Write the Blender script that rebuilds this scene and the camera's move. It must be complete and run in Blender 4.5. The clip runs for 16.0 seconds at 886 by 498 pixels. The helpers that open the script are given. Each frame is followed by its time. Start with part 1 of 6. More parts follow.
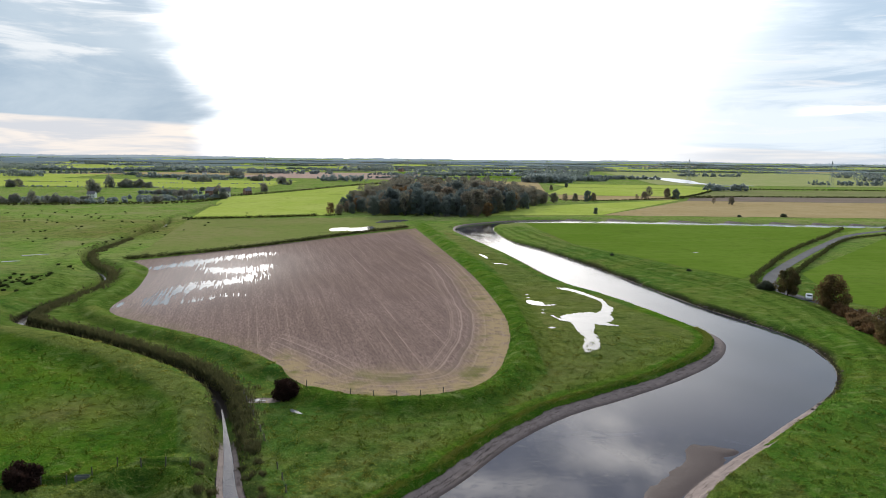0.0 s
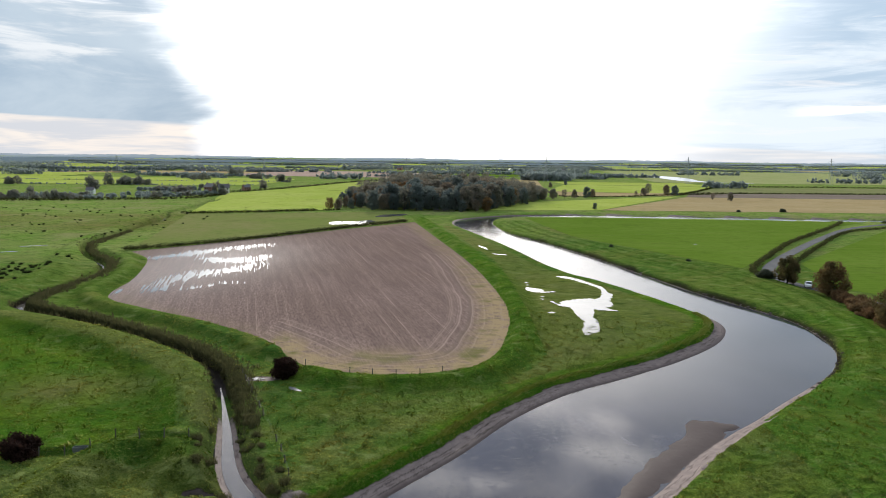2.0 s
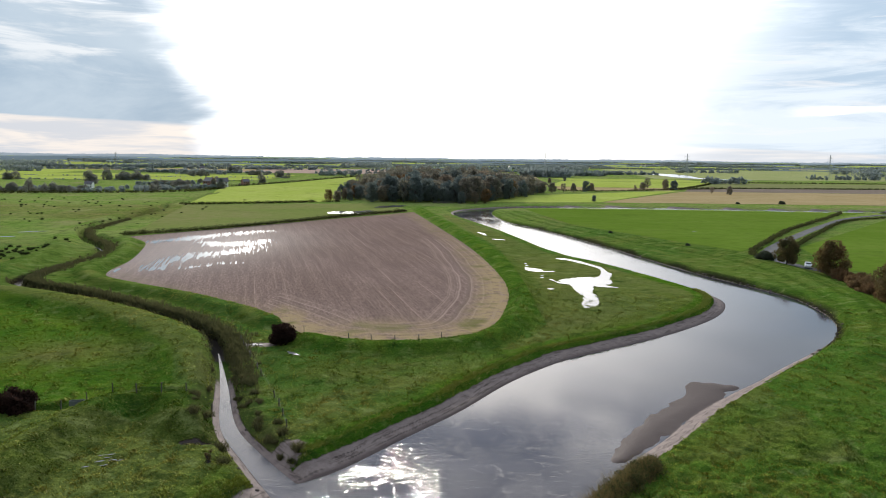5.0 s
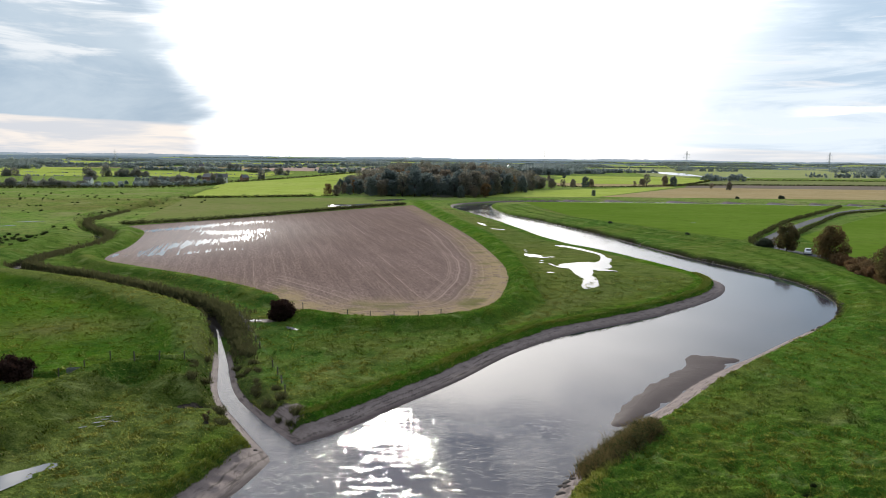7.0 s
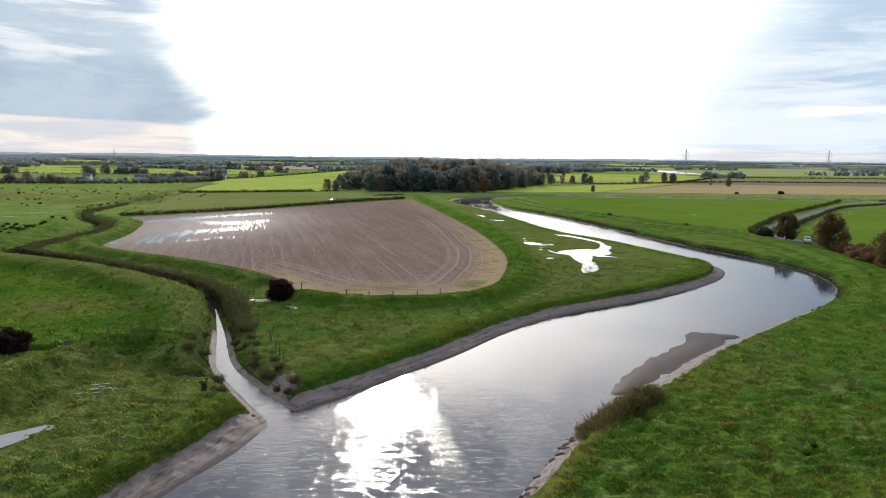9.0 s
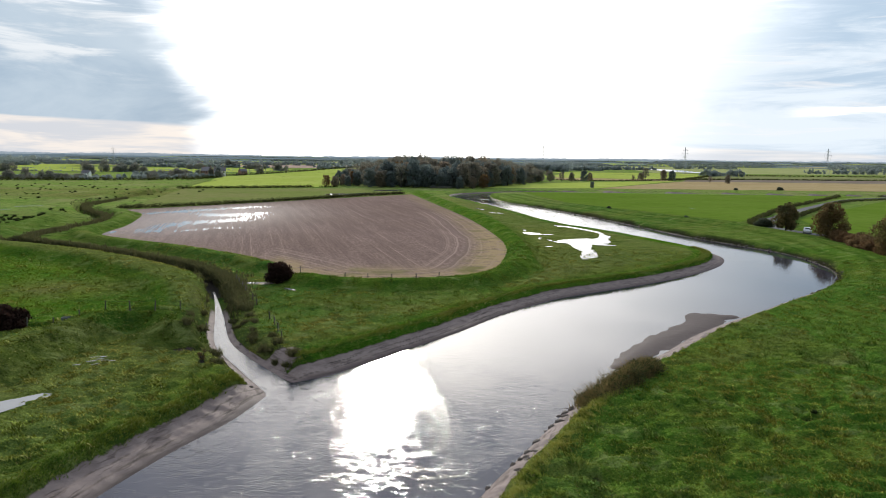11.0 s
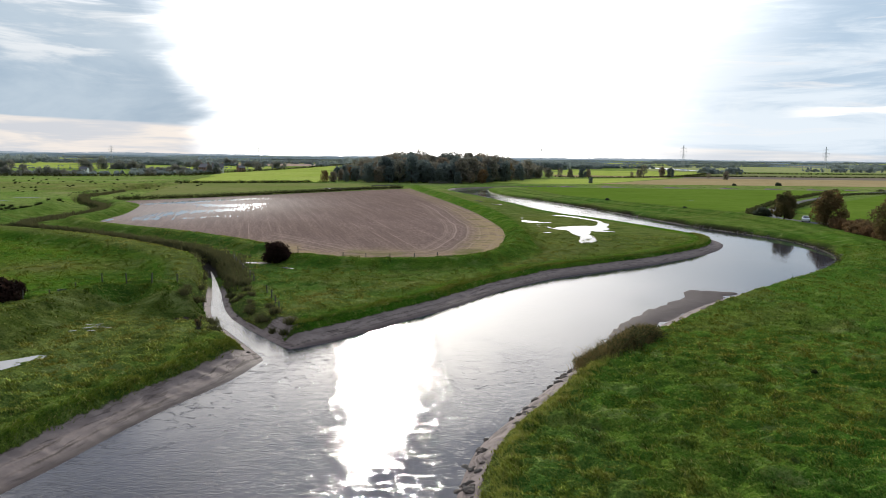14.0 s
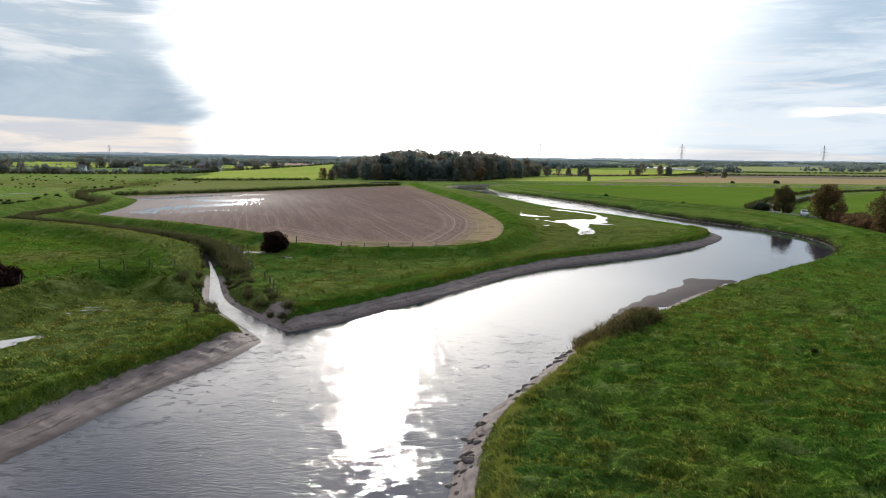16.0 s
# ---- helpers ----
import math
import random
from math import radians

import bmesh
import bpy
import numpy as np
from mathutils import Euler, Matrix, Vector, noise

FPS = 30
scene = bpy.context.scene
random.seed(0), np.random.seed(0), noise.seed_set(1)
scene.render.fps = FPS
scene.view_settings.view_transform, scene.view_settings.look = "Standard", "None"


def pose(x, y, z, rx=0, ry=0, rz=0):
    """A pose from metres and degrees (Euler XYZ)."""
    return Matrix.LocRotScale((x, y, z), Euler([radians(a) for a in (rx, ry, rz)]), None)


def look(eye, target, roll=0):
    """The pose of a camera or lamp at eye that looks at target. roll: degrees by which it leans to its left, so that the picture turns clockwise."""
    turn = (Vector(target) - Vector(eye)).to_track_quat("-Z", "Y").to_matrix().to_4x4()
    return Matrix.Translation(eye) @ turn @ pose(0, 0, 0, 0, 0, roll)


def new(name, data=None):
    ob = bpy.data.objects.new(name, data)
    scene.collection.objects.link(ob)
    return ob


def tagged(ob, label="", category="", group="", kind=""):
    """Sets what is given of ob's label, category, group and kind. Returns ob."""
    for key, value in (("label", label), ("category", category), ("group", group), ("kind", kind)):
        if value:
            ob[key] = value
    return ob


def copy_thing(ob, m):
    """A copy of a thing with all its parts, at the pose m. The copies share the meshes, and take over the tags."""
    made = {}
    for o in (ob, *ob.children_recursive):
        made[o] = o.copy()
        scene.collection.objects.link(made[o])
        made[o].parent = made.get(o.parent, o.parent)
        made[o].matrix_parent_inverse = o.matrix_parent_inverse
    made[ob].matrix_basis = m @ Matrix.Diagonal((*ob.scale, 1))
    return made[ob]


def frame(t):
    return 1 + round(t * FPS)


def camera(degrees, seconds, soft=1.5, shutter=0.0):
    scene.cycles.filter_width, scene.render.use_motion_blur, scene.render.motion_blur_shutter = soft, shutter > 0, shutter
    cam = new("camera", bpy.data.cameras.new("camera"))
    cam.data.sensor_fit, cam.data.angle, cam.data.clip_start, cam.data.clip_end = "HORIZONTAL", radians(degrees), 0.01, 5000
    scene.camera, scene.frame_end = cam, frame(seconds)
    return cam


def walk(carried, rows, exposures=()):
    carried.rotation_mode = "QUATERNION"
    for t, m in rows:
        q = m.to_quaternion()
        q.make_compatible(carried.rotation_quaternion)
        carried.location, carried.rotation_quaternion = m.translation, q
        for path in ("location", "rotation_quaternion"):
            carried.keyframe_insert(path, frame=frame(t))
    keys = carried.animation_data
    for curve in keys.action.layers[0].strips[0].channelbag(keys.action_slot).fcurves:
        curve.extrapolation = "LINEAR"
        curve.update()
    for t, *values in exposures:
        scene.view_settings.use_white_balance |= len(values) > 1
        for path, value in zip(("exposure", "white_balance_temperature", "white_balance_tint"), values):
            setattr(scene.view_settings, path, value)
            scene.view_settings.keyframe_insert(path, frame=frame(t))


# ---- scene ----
cam = camera(64.0, 16.0, soft=0.6)
PITCH, LEAN = -7.40, 0.634
# seconds, east, north, height, yaw: a drone that sinks nearly straight down
ROWS = [
    (0.0, 0.00, 0.00, 36.00, 0.000),
    (0.5, -0.01, -0.05, 35.18, -0.020),
    (1.0, -0.01, -0.09, 34.37, -0.038),
    (1.5, -0.01, -0.14, 33.54, -0.055),
    (2.0, 0.00, -0.18, 32.72, -0.071),
    (2.5, 0.00, -0.22, 31.89, -0.085),
    (3.0, 0.01, -0.26, 31.06, -0.099),
    (3.5, 0.02, -0.31, 30.20, -0.111),
    (4.0, 0.04, -0.35, 29.34, -0.123),
    (6.5, 0.12, -0.52, 24.88, -0.177),
    (7.0, 0.14, -0.56, 23.99, -0.188),
    (7.5, 0.16, -0.59, 23.12, -0.198),
    (8.0, 0.18, -0.62, 22.36, -0.209),
    (8.5, 0.20, -0.64, 21.65, -0.221),
    (9.0, 0.22, -0.67, 20.94, -0.233),
    (11.5, 0.31, -0.77, 17.83, -0.309),
    (12.0, 0.32, -0.78, 17.28, -0.328),
    (12.5, 0.33, -0.80, 16.73, -0.348),
    (13.0, 0.34, -0.81, 16.22, -0.370),
    (13.5, 0.35, -0.81, 15.79, -0.394),
    (14.0, 0.35, -0.82, 15.38, -0.420),
    (14.5, 0.35, -0.82, 14.96, -0.449),
    (15.0, 0.35, -0.83, 14.58, -0.479),
    (15.5, 0.34, -0.82, 14.20, -0.512),
    (16.0, 0.33, -0.82, 13.82, -0.547),
]
walk(cam, [(t, pose(x, y, z, 90 + PITCH + 0.11 * t / 16, 0, yaw) @ pose(0, 0, 0, 0, 0, LEAN)) for t, x, y, z, yaw in ROWS],
     [(0.0, 0.98), (9.0, 0.97), (16.0, 0.86)])

# ---------------------------------------------------------------- light
SUN_ELEV, SUN_AZ = 16.5, -4.5  # degrees; azimuth from +y towards +x
SUN_DIR = Vector((math.sin(radians(SUN_AZ)) * math.cos(radians(SUN_ELEV)),
                  math.cos(radians(SUN_AZ)) * math.cos(radians(SUN_ELEV)), math.sin(radians(SUN_ELEV))))
sun_data = bpy.data.lights.new("sun", "SUN")
sun_data.energy, sun_data.angle, sun_data.color = 1.5, radians(3.5), (1.0, 0.955, 0.87)
sun = new("sun", sun_data)
sun.matrix_world = look(SUN_DIR * 100, (0, 0, 0))


class Nodes:
    """A small builder for node trees."""

    def __init__(self, tree):
        self.t = tree
        tree.nodes.clear()

    def put(self, kind, _out=0, **kw):
        n = self.t.nodes.new(kind)
        for k, v in kw.items():
            if k.startswith("i_"):
                key = k[2:]
                sock = n.inputs[int(key)] if key.isdigit() else n.inputs[key.replace("_", " ")]
                self.feed(sock, v)
            elif k == "p":
                for a, b in v.items():
                    if a == "operation": n.operation = b
                    elif a == "blend_type": n.blend_type = b
                    elif a == "data_type": n.data_type = b
                    elif a == "sky_type": n.sky_type = b
                    elif a == "attribute_name": n.attribute_name = b
                    elif a == "wave_type": n.wave_type = b
                    elif a == "bands_direction": n.bands_direction = b
                    elif a == "noise_dimensions": n.noise_dimensions = b
                    elif a == "interpolation_type": n.interpolation_type = b
                    elif a == "use_clamp": n.use_clamp = b
                    elif a == "feature": n.feature = b
        return n.outputs[_out]

    def feed(self, sock, v):
        if isinstance(v, bpy.types.NodeSocket):
            self.t.links.new(v, sock)
        elif isinstance(v, (tuple, list)) and len(v) == 3 and sock.type == "RGBA":
            sock.default_value = (*v, 1)
        else:
            sock.default_value = v

    def math(self, op, a, b=0.0, c=None, clamp=False):
        n = self.t.nodes.new("ShaderNodeMath")
        n.operation, n.use_clamp = op, clamp
        self.feed(n.inputs[0], a), self.feed(n.inputs[1], b)
        if c is not None:
            self.feed(n.inputs[2], c)
        return n.outputs[0]

    def mix(self, fac, a, b, blend="MIX"):
        n = self.t.nodes.new("ShaderNodeMix")
        n.data_type, n.blend_type = "RGBA", blend
        self.feed(n.inputs[0], fac), self.feed(n.inputs[6], a), self.feed(n.inputs[7], b)
        return n.outputs[2]

    def ramp(self, v, lo, hi, a=0.0, b=1.0):
        n = self.t.nodes.new("ShaderNodeMapRange")
        n.interpolation_type = "SMOOTHSTEP"
        for i, q in enumerate((v, lo, hi, a, b)):
            self.feed(n.inputs[i], q)
        return n.outputs[0]

    def noise(self, vec, scale, detail=3.0, rough=0.55, dist=0.0):
        n = self.t.nodes.new("ShaderNodeTexNoise")
        self.feed(n.inputs["Vector"], vec)
        for k, q in (("Scale", scale), ("Detail", detail), ("Roughness", rough), ("Distortion", dist)):
            self.feed(n.inputs[k], q)
        return n.outputs[0]

    def mapped(self, vec, scale=(1, 1, 1), rot=(0, 0, 0), loc=(0, 0, 0)):
        n = self.t.nodes.new("ShaderNodeMapping")
        self.feed(n.inputs["Vector"], vec)
        n.inputs["Scale"].default_value, n.inputs["Rotation"].default_value, n.inputs["Location"].default_value = scale, rot, loc
        return n.outputs[0]


# sky: a clear low sun behind thin cloud, grey cloud on both sides
world = bpy.data.worlds.new("sky")
scene.world = world
world.use_nodes = True
N = Nodes(world.node_tree)
nish = world.node_tree.nodes.new("ShaderNodeTexSky")
nish.sky_type, nish.sun_disc = "NISHITA", False
nish.sun_elevation, nish.sun_rotation = radians(SUN_ELEV), radians(SUN_AZ)
nish.air_density, nish.dust_density = 1.0, 1.5
way = N.put("ShaderNodeTexCoord")
sep = world.node_tree.nodes.new("ShaderNodeSeparateXYZ")
N.feed(sep.inputs[0], way)
dx, dy, dz = sep.outputs
ahead = N.ramp(dy, -0.1, 0.35)
run = world.node_tree.nodes.new("ShaderNodeVectorMath")
run.operation = "LENGTH"
level = world.node_tree.nodes.new("ShaderNodeCombineXYZ")
N.feed(level.inputs[0], dx), N.feed(level.inputs[1], dy)
world.node_tree.links.new(level.outputs[0], run.inputs[0])
rise = N.math("DIVIDE", dz, N.math("MAXIMUM", run.outputs["Value"], 0.02))  # slope of the line of sight
side = N.math("DIVIDE", dx, N.math("MAXIMUM", N.math("ABSOLUTE", dy), 0.05))  # sideways, tangent of the azimuth
flat = world.node_tree.nodes.new("ShaderNodeCombineXYZ")
N.feed(flat.inputs[0], side), N.feed(flat.inputs[1], rise)
plane = flat.outputs[0]
n1 = N.noise(N.mapped(plane, (3.2, 9.0, 1), loc=(3.1, 1.7, 0)), 1.0, 6.0, 0.58, 0.5)
n2 = N.noise(N.mapped(plane, (2.6, 24.0, 1), (0, 0, 0.04), loc=(7.3, 2.2, 0)), 1.0, 6.0, 0.62, 0.6)
n3 = N.noise(N.mapped(plane, (5.0, 60.0, 1), loc=(1.3, 5.2, 0)), 1.0, 4.0, 0.6, 0.4)
wob = N.math("SUBTRACT", n2, 0.5)
# the bright veil round the sun: a firm edge to the west, a ragged one to the east
west = N.ramp(N.math("ADD", N.math("ADD", side, N.math("MULTIPLY", rise, 0.42)), N.math("ADD", N.math("MULTIPLY", wob, 0.10), N.math("MULTIPLY", N.math("SUBTRACT", n1, 0.5), 0.12))), -0.35, -0.20)
east = N.ramp(N.math("ADD", N.math("ADD", side, N.math("MULTIPLY", rise, -0.35)), N.math("MULTIPLY", wob, 0.42)), 0.08, 0.46, 1.0, 0.0)
veil = N.math("MULTIPLY", N.math("MULTIPLY", west, east), ahead)
dot = world.node_tree.nodes.new("ShaderNodeVectorMath")
dot.operation = "DOT_PRODUCT"
N.feed(dot.inputs[0], way)
dot.inputs[1].default_value = SUN_DIR
facing = N.math("MAXIMUM", dot.outputs["Value"], 0.0)
wide_glow = N.math("POWER", facing, 16.0)
glow = N.math("POWER", facing, 90.0)
# western cloud bank: blue grey, with pale streaks higher up and a white break at its top
bank = N.mix(N.ramp(n1, 0.34, 0.68), (0.220, 0.300, 0.390), (0.350, 0.420, 0.490))
bank = N.mix(N.math("MULTIPLY", N.ramp(n2, 0.50, 0.66), N.ramp(rise, 0.075, 0.13)), bank, (0.54, 0.57, 0.60))
bank = N.mix(N.ramp(N.math("ADD", rise, N.math("MULTIPLY", wob, 0.10)), 0.185, 0.225), bank, (1.05, 1.07, 1.10))
# eastern cloud: paler, in long streaks
streaks = N.mix(N.ramp(n2, 0.36, 0.60), (0.335, 0.425, 0.525), (0.54, 0.60, 0.66))
streaks = N.mix(N.ramp(n3, 0.55, 0.70, 0.0, 0.6), streaks, (0.62, 0.62, 0.63))
slash = N.ramp(N.math("ABSOLUTE", N.math("SUBTRACT", N.math("ADD", rise, N.math("ADD", N.math("MULTIPLY", side, -0.02), N.math("MULTIPLY", N.math("SUBTRACT", n3, 0.5), 0.03))), 0.050)), 0.002, 0.009, 1.0, 0.0)
streaks = N.mix(N.math("MULTIPLY", slash, N.ramp(side, 0.46, 0.54)), streaks, (0.80, 0.79, 0.77))
cloud = N.mix(N.ramp(side, -0.1, 0.1), bank, streaks)
# the pale creamy break along the horizon
base = N.math("ADD", N.math("ADD", rise, N.math("MULTIPLY", side, 0.030)), N.math("MULTIPLY", N.math("SUBTRACT", n3, 0.5), 0.010))
low = N.mix(N.ramp(n3, 0.40, 0.62), (0.43, 0.45, 0.49), (0.60, 0.56, 0.53))
cloud = N.mix(N.math("MULTIPLY", N.ramp(base, 0.026, 0.030, 1.0, 0.0), N.ramp(side, 0.15, 0.6, 1.0, 0.55)), cloud, low)
# the veil itself, thinner towards the east and low down
thin = N.mix(N.ramp(n2, 0.38, 0.62), (0.60, 0.64, 0.68), (0.86, 0.85, 0.84))
sheer = N.math("MULTIPLY", N.ramp(side, 0.0, 0.26), N.ramp(rise, 0.22, 0.06))
bright = N.mix(wide_glow, N.mix(sheer, (1.25, 1.25, 1.25), thin), (2.4, 2.32, 2.24))
cloud = N.mix(veil, cloud, bright)
cloud = N.mix(glow, cloud, (3.8, 3.6, 3.3))
# higher up broken cloud, grey to the east
broken = N.mix(N.ramp(n1, 0.49, 0.59), (0.52, 0.58, 0.70), (2.1, 2.05, 2.0))
broken = N.mix(N.ramp(side, 0.26, 0.44), broken, (0.36, 0.42, 0.52))
cloud = N.mix(N.math("MULTIPLY", N.ramp(rise, 0.27, 0.42), ahead), cloud, broken)
cloud = N.mix(N.ramp(dz, 0.45, 0.75), cloud, (0.52, 0.62, 0.78))
# away from the sun the cloud is thick and dull
cloud = N.mix(N.ramp(dy, 0.30, -0.35), cloud, (0.23, 0.28, 0.35))
bg_clear = world.node_tree.nodes.new("ShaderNodeBackground")
N.feed(bg_clear.inputs[0], nish.outputs[0])
bg_clear.inputs[1].default_value = 0.10
bg_cloud = world.node_tree.nodes.new("ShaderNodeBackground")
N.feed(bg_cloud.inputs[0], cloud)
bg_cloud.inputs[1].default_value = 0.80
msh = world.node_tree.nodes.new("ShaderNodeMixShader")
N.feed(msh.inputs[0], N.math("MAXIMUM", N.ramp(n1, 0.25, 0.42, 0.95, 0.99), veil))
world.node_tree.links.new(bg_clear.outputs[0], msh.inputs[1])
world.node_tree.links.new(bg_cloud.outputs[0], msh.inputs[2])
wo = world.node_tree.nodes.new("ShaderNodeOutputWorld")
world.node_tree.links.new(msh.outputs[0], wo.inputs[0])


# ---------------------------------------------------------------- materials
def material(name):
    m = bpy.data.materials.new(name)
    m.use_nodes = True
    return m, Nodes(m.node_tree)


def finish(m, n, color, rough=0.9, normal=None, spec=0.2, metal=0.0, ior=None, emit=None, transmission=None):
    b = m.node_tree.nodes.new("ShaderNodeBsdfPrincipled")
    n.feed(b.inputs["Base Color"], color), n.feed(b.inputs["Roughness"], rough)
    n.feed(b.inputs["Specular IOR Level"], spec), n.feed(b.inputs["Metallic"], metal)
    if ior: n.feed(b.inputs["IOR"], ior)
    if normal is not None: n.feed(b.inputs["Normal"], normal)
    if emit is not None:
        n.feed(b.inputs["Emission Color"], emit[0]), n.feed(b.inputs["Emission Strength"], emit[1])
    o = m.node_tree.nodes.new("ShaderNodeOutputMaterial")
    m.node_tree.links.new(b.outputs[0], o.inputs[0])
    return m


def bump(n, height, strength=0.5, distance=0.1):
    return n.put("ShaderNodeBump", i_Strength=strength, i_Distance=distance, i_Height=height)


def place(n):
    return n.put("ShaderNodeNewGeometry")


def attr(n, name):
    return n.put("ShaderNodeAttribute", 2, p={"attribute_name": name})


def make_ground():
    m, n = material("meadow_ground")
    p = place(n)
    big, mid, fine = n.noise(p, 0.018, 3), n.noise(p, 0.11, 4, 0.6), n.noise(p, 1.9, 4, 0.7)
    tuss = n.noise(n.mapped(p, (0.8, 1.0, 1), (0, 0, 0.25)), 2.8, 5, 0.74)
    c = n.mix(n.ramp(big, 0.36, 0.64), (0.052, 0.124, 0.020), (0.098, 0.146, 0.024))
    c = n.mix(n.ramp(mid, 0.45, 0.70), c, (0.150, 0.160, 0.036))
    # distant grass: its sunlit look is put into a brighter colour
    c = n.mix(attr(n, "pale"), c, n.mix(n.ramp(n.noise(p, 0.05, 5, 0.65), 0.36, 0.66), (0.180, 0.268, 0.046), (0.265, 0.275, 0.090)))
    c = n.mix(attr(n, "lush"), c, n.mix(n.ramp(mid, 0.35, 0.65), (0.040, 0.120, 0.005), (0.085, 0.150, 0.008)))
    # dark green grass, and the inner slope's shade put in as colour
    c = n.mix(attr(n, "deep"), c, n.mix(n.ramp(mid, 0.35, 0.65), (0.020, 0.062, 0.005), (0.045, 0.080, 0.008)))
    c = n.mix(attr(n, "dry"), c, n.mix(n.ramp(mid, 0.35, 0.65), (0.215, 0.158, 0.062), (0.138, 0.138, 0.032)))
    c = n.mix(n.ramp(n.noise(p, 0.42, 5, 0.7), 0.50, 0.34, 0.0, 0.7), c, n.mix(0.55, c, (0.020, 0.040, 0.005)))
    # tussocks: lit tops and shaded gaps put into the colour
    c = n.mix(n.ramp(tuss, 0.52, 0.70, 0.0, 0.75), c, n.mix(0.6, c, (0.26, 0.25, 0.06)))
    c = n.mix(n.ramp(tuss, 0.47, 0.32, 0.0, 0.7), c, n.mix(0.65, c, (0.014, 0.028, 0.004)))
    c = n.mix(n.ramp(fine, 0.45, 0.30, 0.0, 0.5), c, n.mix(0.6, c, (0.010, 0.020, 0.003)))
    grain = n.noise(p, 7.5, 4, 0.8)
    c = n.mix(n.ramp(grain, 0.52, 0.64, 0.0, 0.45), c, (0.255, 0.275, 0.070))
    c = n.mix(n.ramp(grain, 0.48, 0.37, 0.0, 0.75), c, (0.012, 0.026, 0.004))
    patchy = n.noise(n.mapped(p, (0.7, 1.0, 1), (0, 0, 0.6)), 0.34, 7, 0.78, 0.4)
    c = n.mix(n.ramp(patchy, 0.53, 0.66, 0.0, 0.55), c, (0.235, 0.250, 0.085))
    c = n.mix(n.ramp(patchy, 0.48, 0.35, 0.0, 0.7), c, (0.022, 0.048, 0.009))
    c = n.mix(n.math("MULTIPLY", attr(n, "pale"), n.ramp(n.noise(p, 0.03, 5, 0.7, 0.5), 0.52, 0.66, 0.0, 0.7)), c, (0.270, 0.220, 0.105))
    c = n.mix(1.0, c, (1.08, 1.16, 1.12), "MULTIPLY")
    reed = n.mix(n.ramp(fine, 0.3, 0.7), (0.055, 0.062, 0.020), (0.120, 0.118, 0.044))
    c = n.mix(attr(n, "reed"), c, reed)
    mud_n = n.noise(n.mapped(p, (1, 1, 1)), 0.9, 5, 0.65, 0.5)
    mud = n.mix(n.ramp(mud_n, 0.32, 0.68), (0.192, 0.146, 0.127), (0.258, 0.200, 0.174))
    mud = n.mix(n.ramp(n.noise(n.mapped(p, (0.35, 0.35, 9.0)), 1.0, 3, 0.6), 0.52, 0.66, 0.0, 0.6), mud, (0.060, 0.043, 0.035))
    ma = attr(n, "mud")
    edge = n.math("ADD", ma, n.math("MULTIPLY", n.math("SUBTRACT", fine, 0.5), 0.7))
    mm = n.ramp(edge, 0.40, 0.60)
    c = n.mix(mm, c, mud)
    c = n.mix(n.math("MULTIPLY", attr(n, "wet"), mm), c, (0.098, 0.073, 0.064))
    # near-black earth colour that carries the shade of cuts, ledges and hollows
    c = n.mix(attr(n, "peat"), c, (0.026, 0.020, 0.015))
    rough = n.math("SUBTRACT", 0.95, n.math("MULTIPLY", mm, 0.20))
    rough = n.math("SUBTRACT", rough, n.math("MULTIPLY", attr(n, "wet"), 0.15))
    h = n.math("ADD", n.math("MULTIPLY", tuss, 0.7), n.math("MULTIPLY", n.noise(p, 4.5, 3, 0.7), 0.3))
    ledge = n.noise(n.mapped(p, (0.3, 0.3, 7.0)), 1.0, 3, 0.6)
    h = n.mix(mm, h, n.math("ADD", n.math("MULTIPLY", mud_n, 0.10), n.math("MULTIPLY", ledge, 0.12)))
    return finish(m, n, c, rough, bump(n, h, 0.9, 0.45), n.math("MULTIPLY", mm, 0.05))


def make_field(name, a, b, c3=None, row=None, fleck=None):
    """A crop: two colours, blotches, and drill rows at an angle."""
    m, n = material(name)
    p = place(n)
    c = n.mix(n.ramp(n.noise(p, 0.02, 4, 0.6), 0.35, 0.65), a, b)
    c = n.mix(n.ramp(n.noise(p, 0.25, 6, 0.72), 0.45, 0.68, 0.0, 0.75), c, c3 or b)
    c = n.mix(n.ramp(n.noise(p, 0.07, 6, 0.75, 0.5), 0.46, 0.34, 0.0, 0.5), c, n.mix(0.55, c, (0.06, 0.08, 0.02)))
    h = n.noise(p, 2.5, 4, 0.7)
    c = n.mix(n.ramp(h, 0.55, 0.3, 0.0, 0.4), c, n.mix(0.6, c, (0.02, 0.03, 0.01)))
    if row:
        q = n.mapped(p, (1, 1, 1), (0, 0, -radians(row[0])))
        w = n.noise(n.mapped(q, (0.02, 1.0 / row[1], 0.1)), 1.0, 3, 0.6)
        c = n.mix(n.ramp(w, 0.45, 0.7, 0.0, 0.45), c, fleck or b)
        h = n.math("ADD", h, n.math("MULTIPLY", w, 0.8))
    return finish(m, n, c, 0.95, bump(n, h, 0.5, 0.2), 0.0)


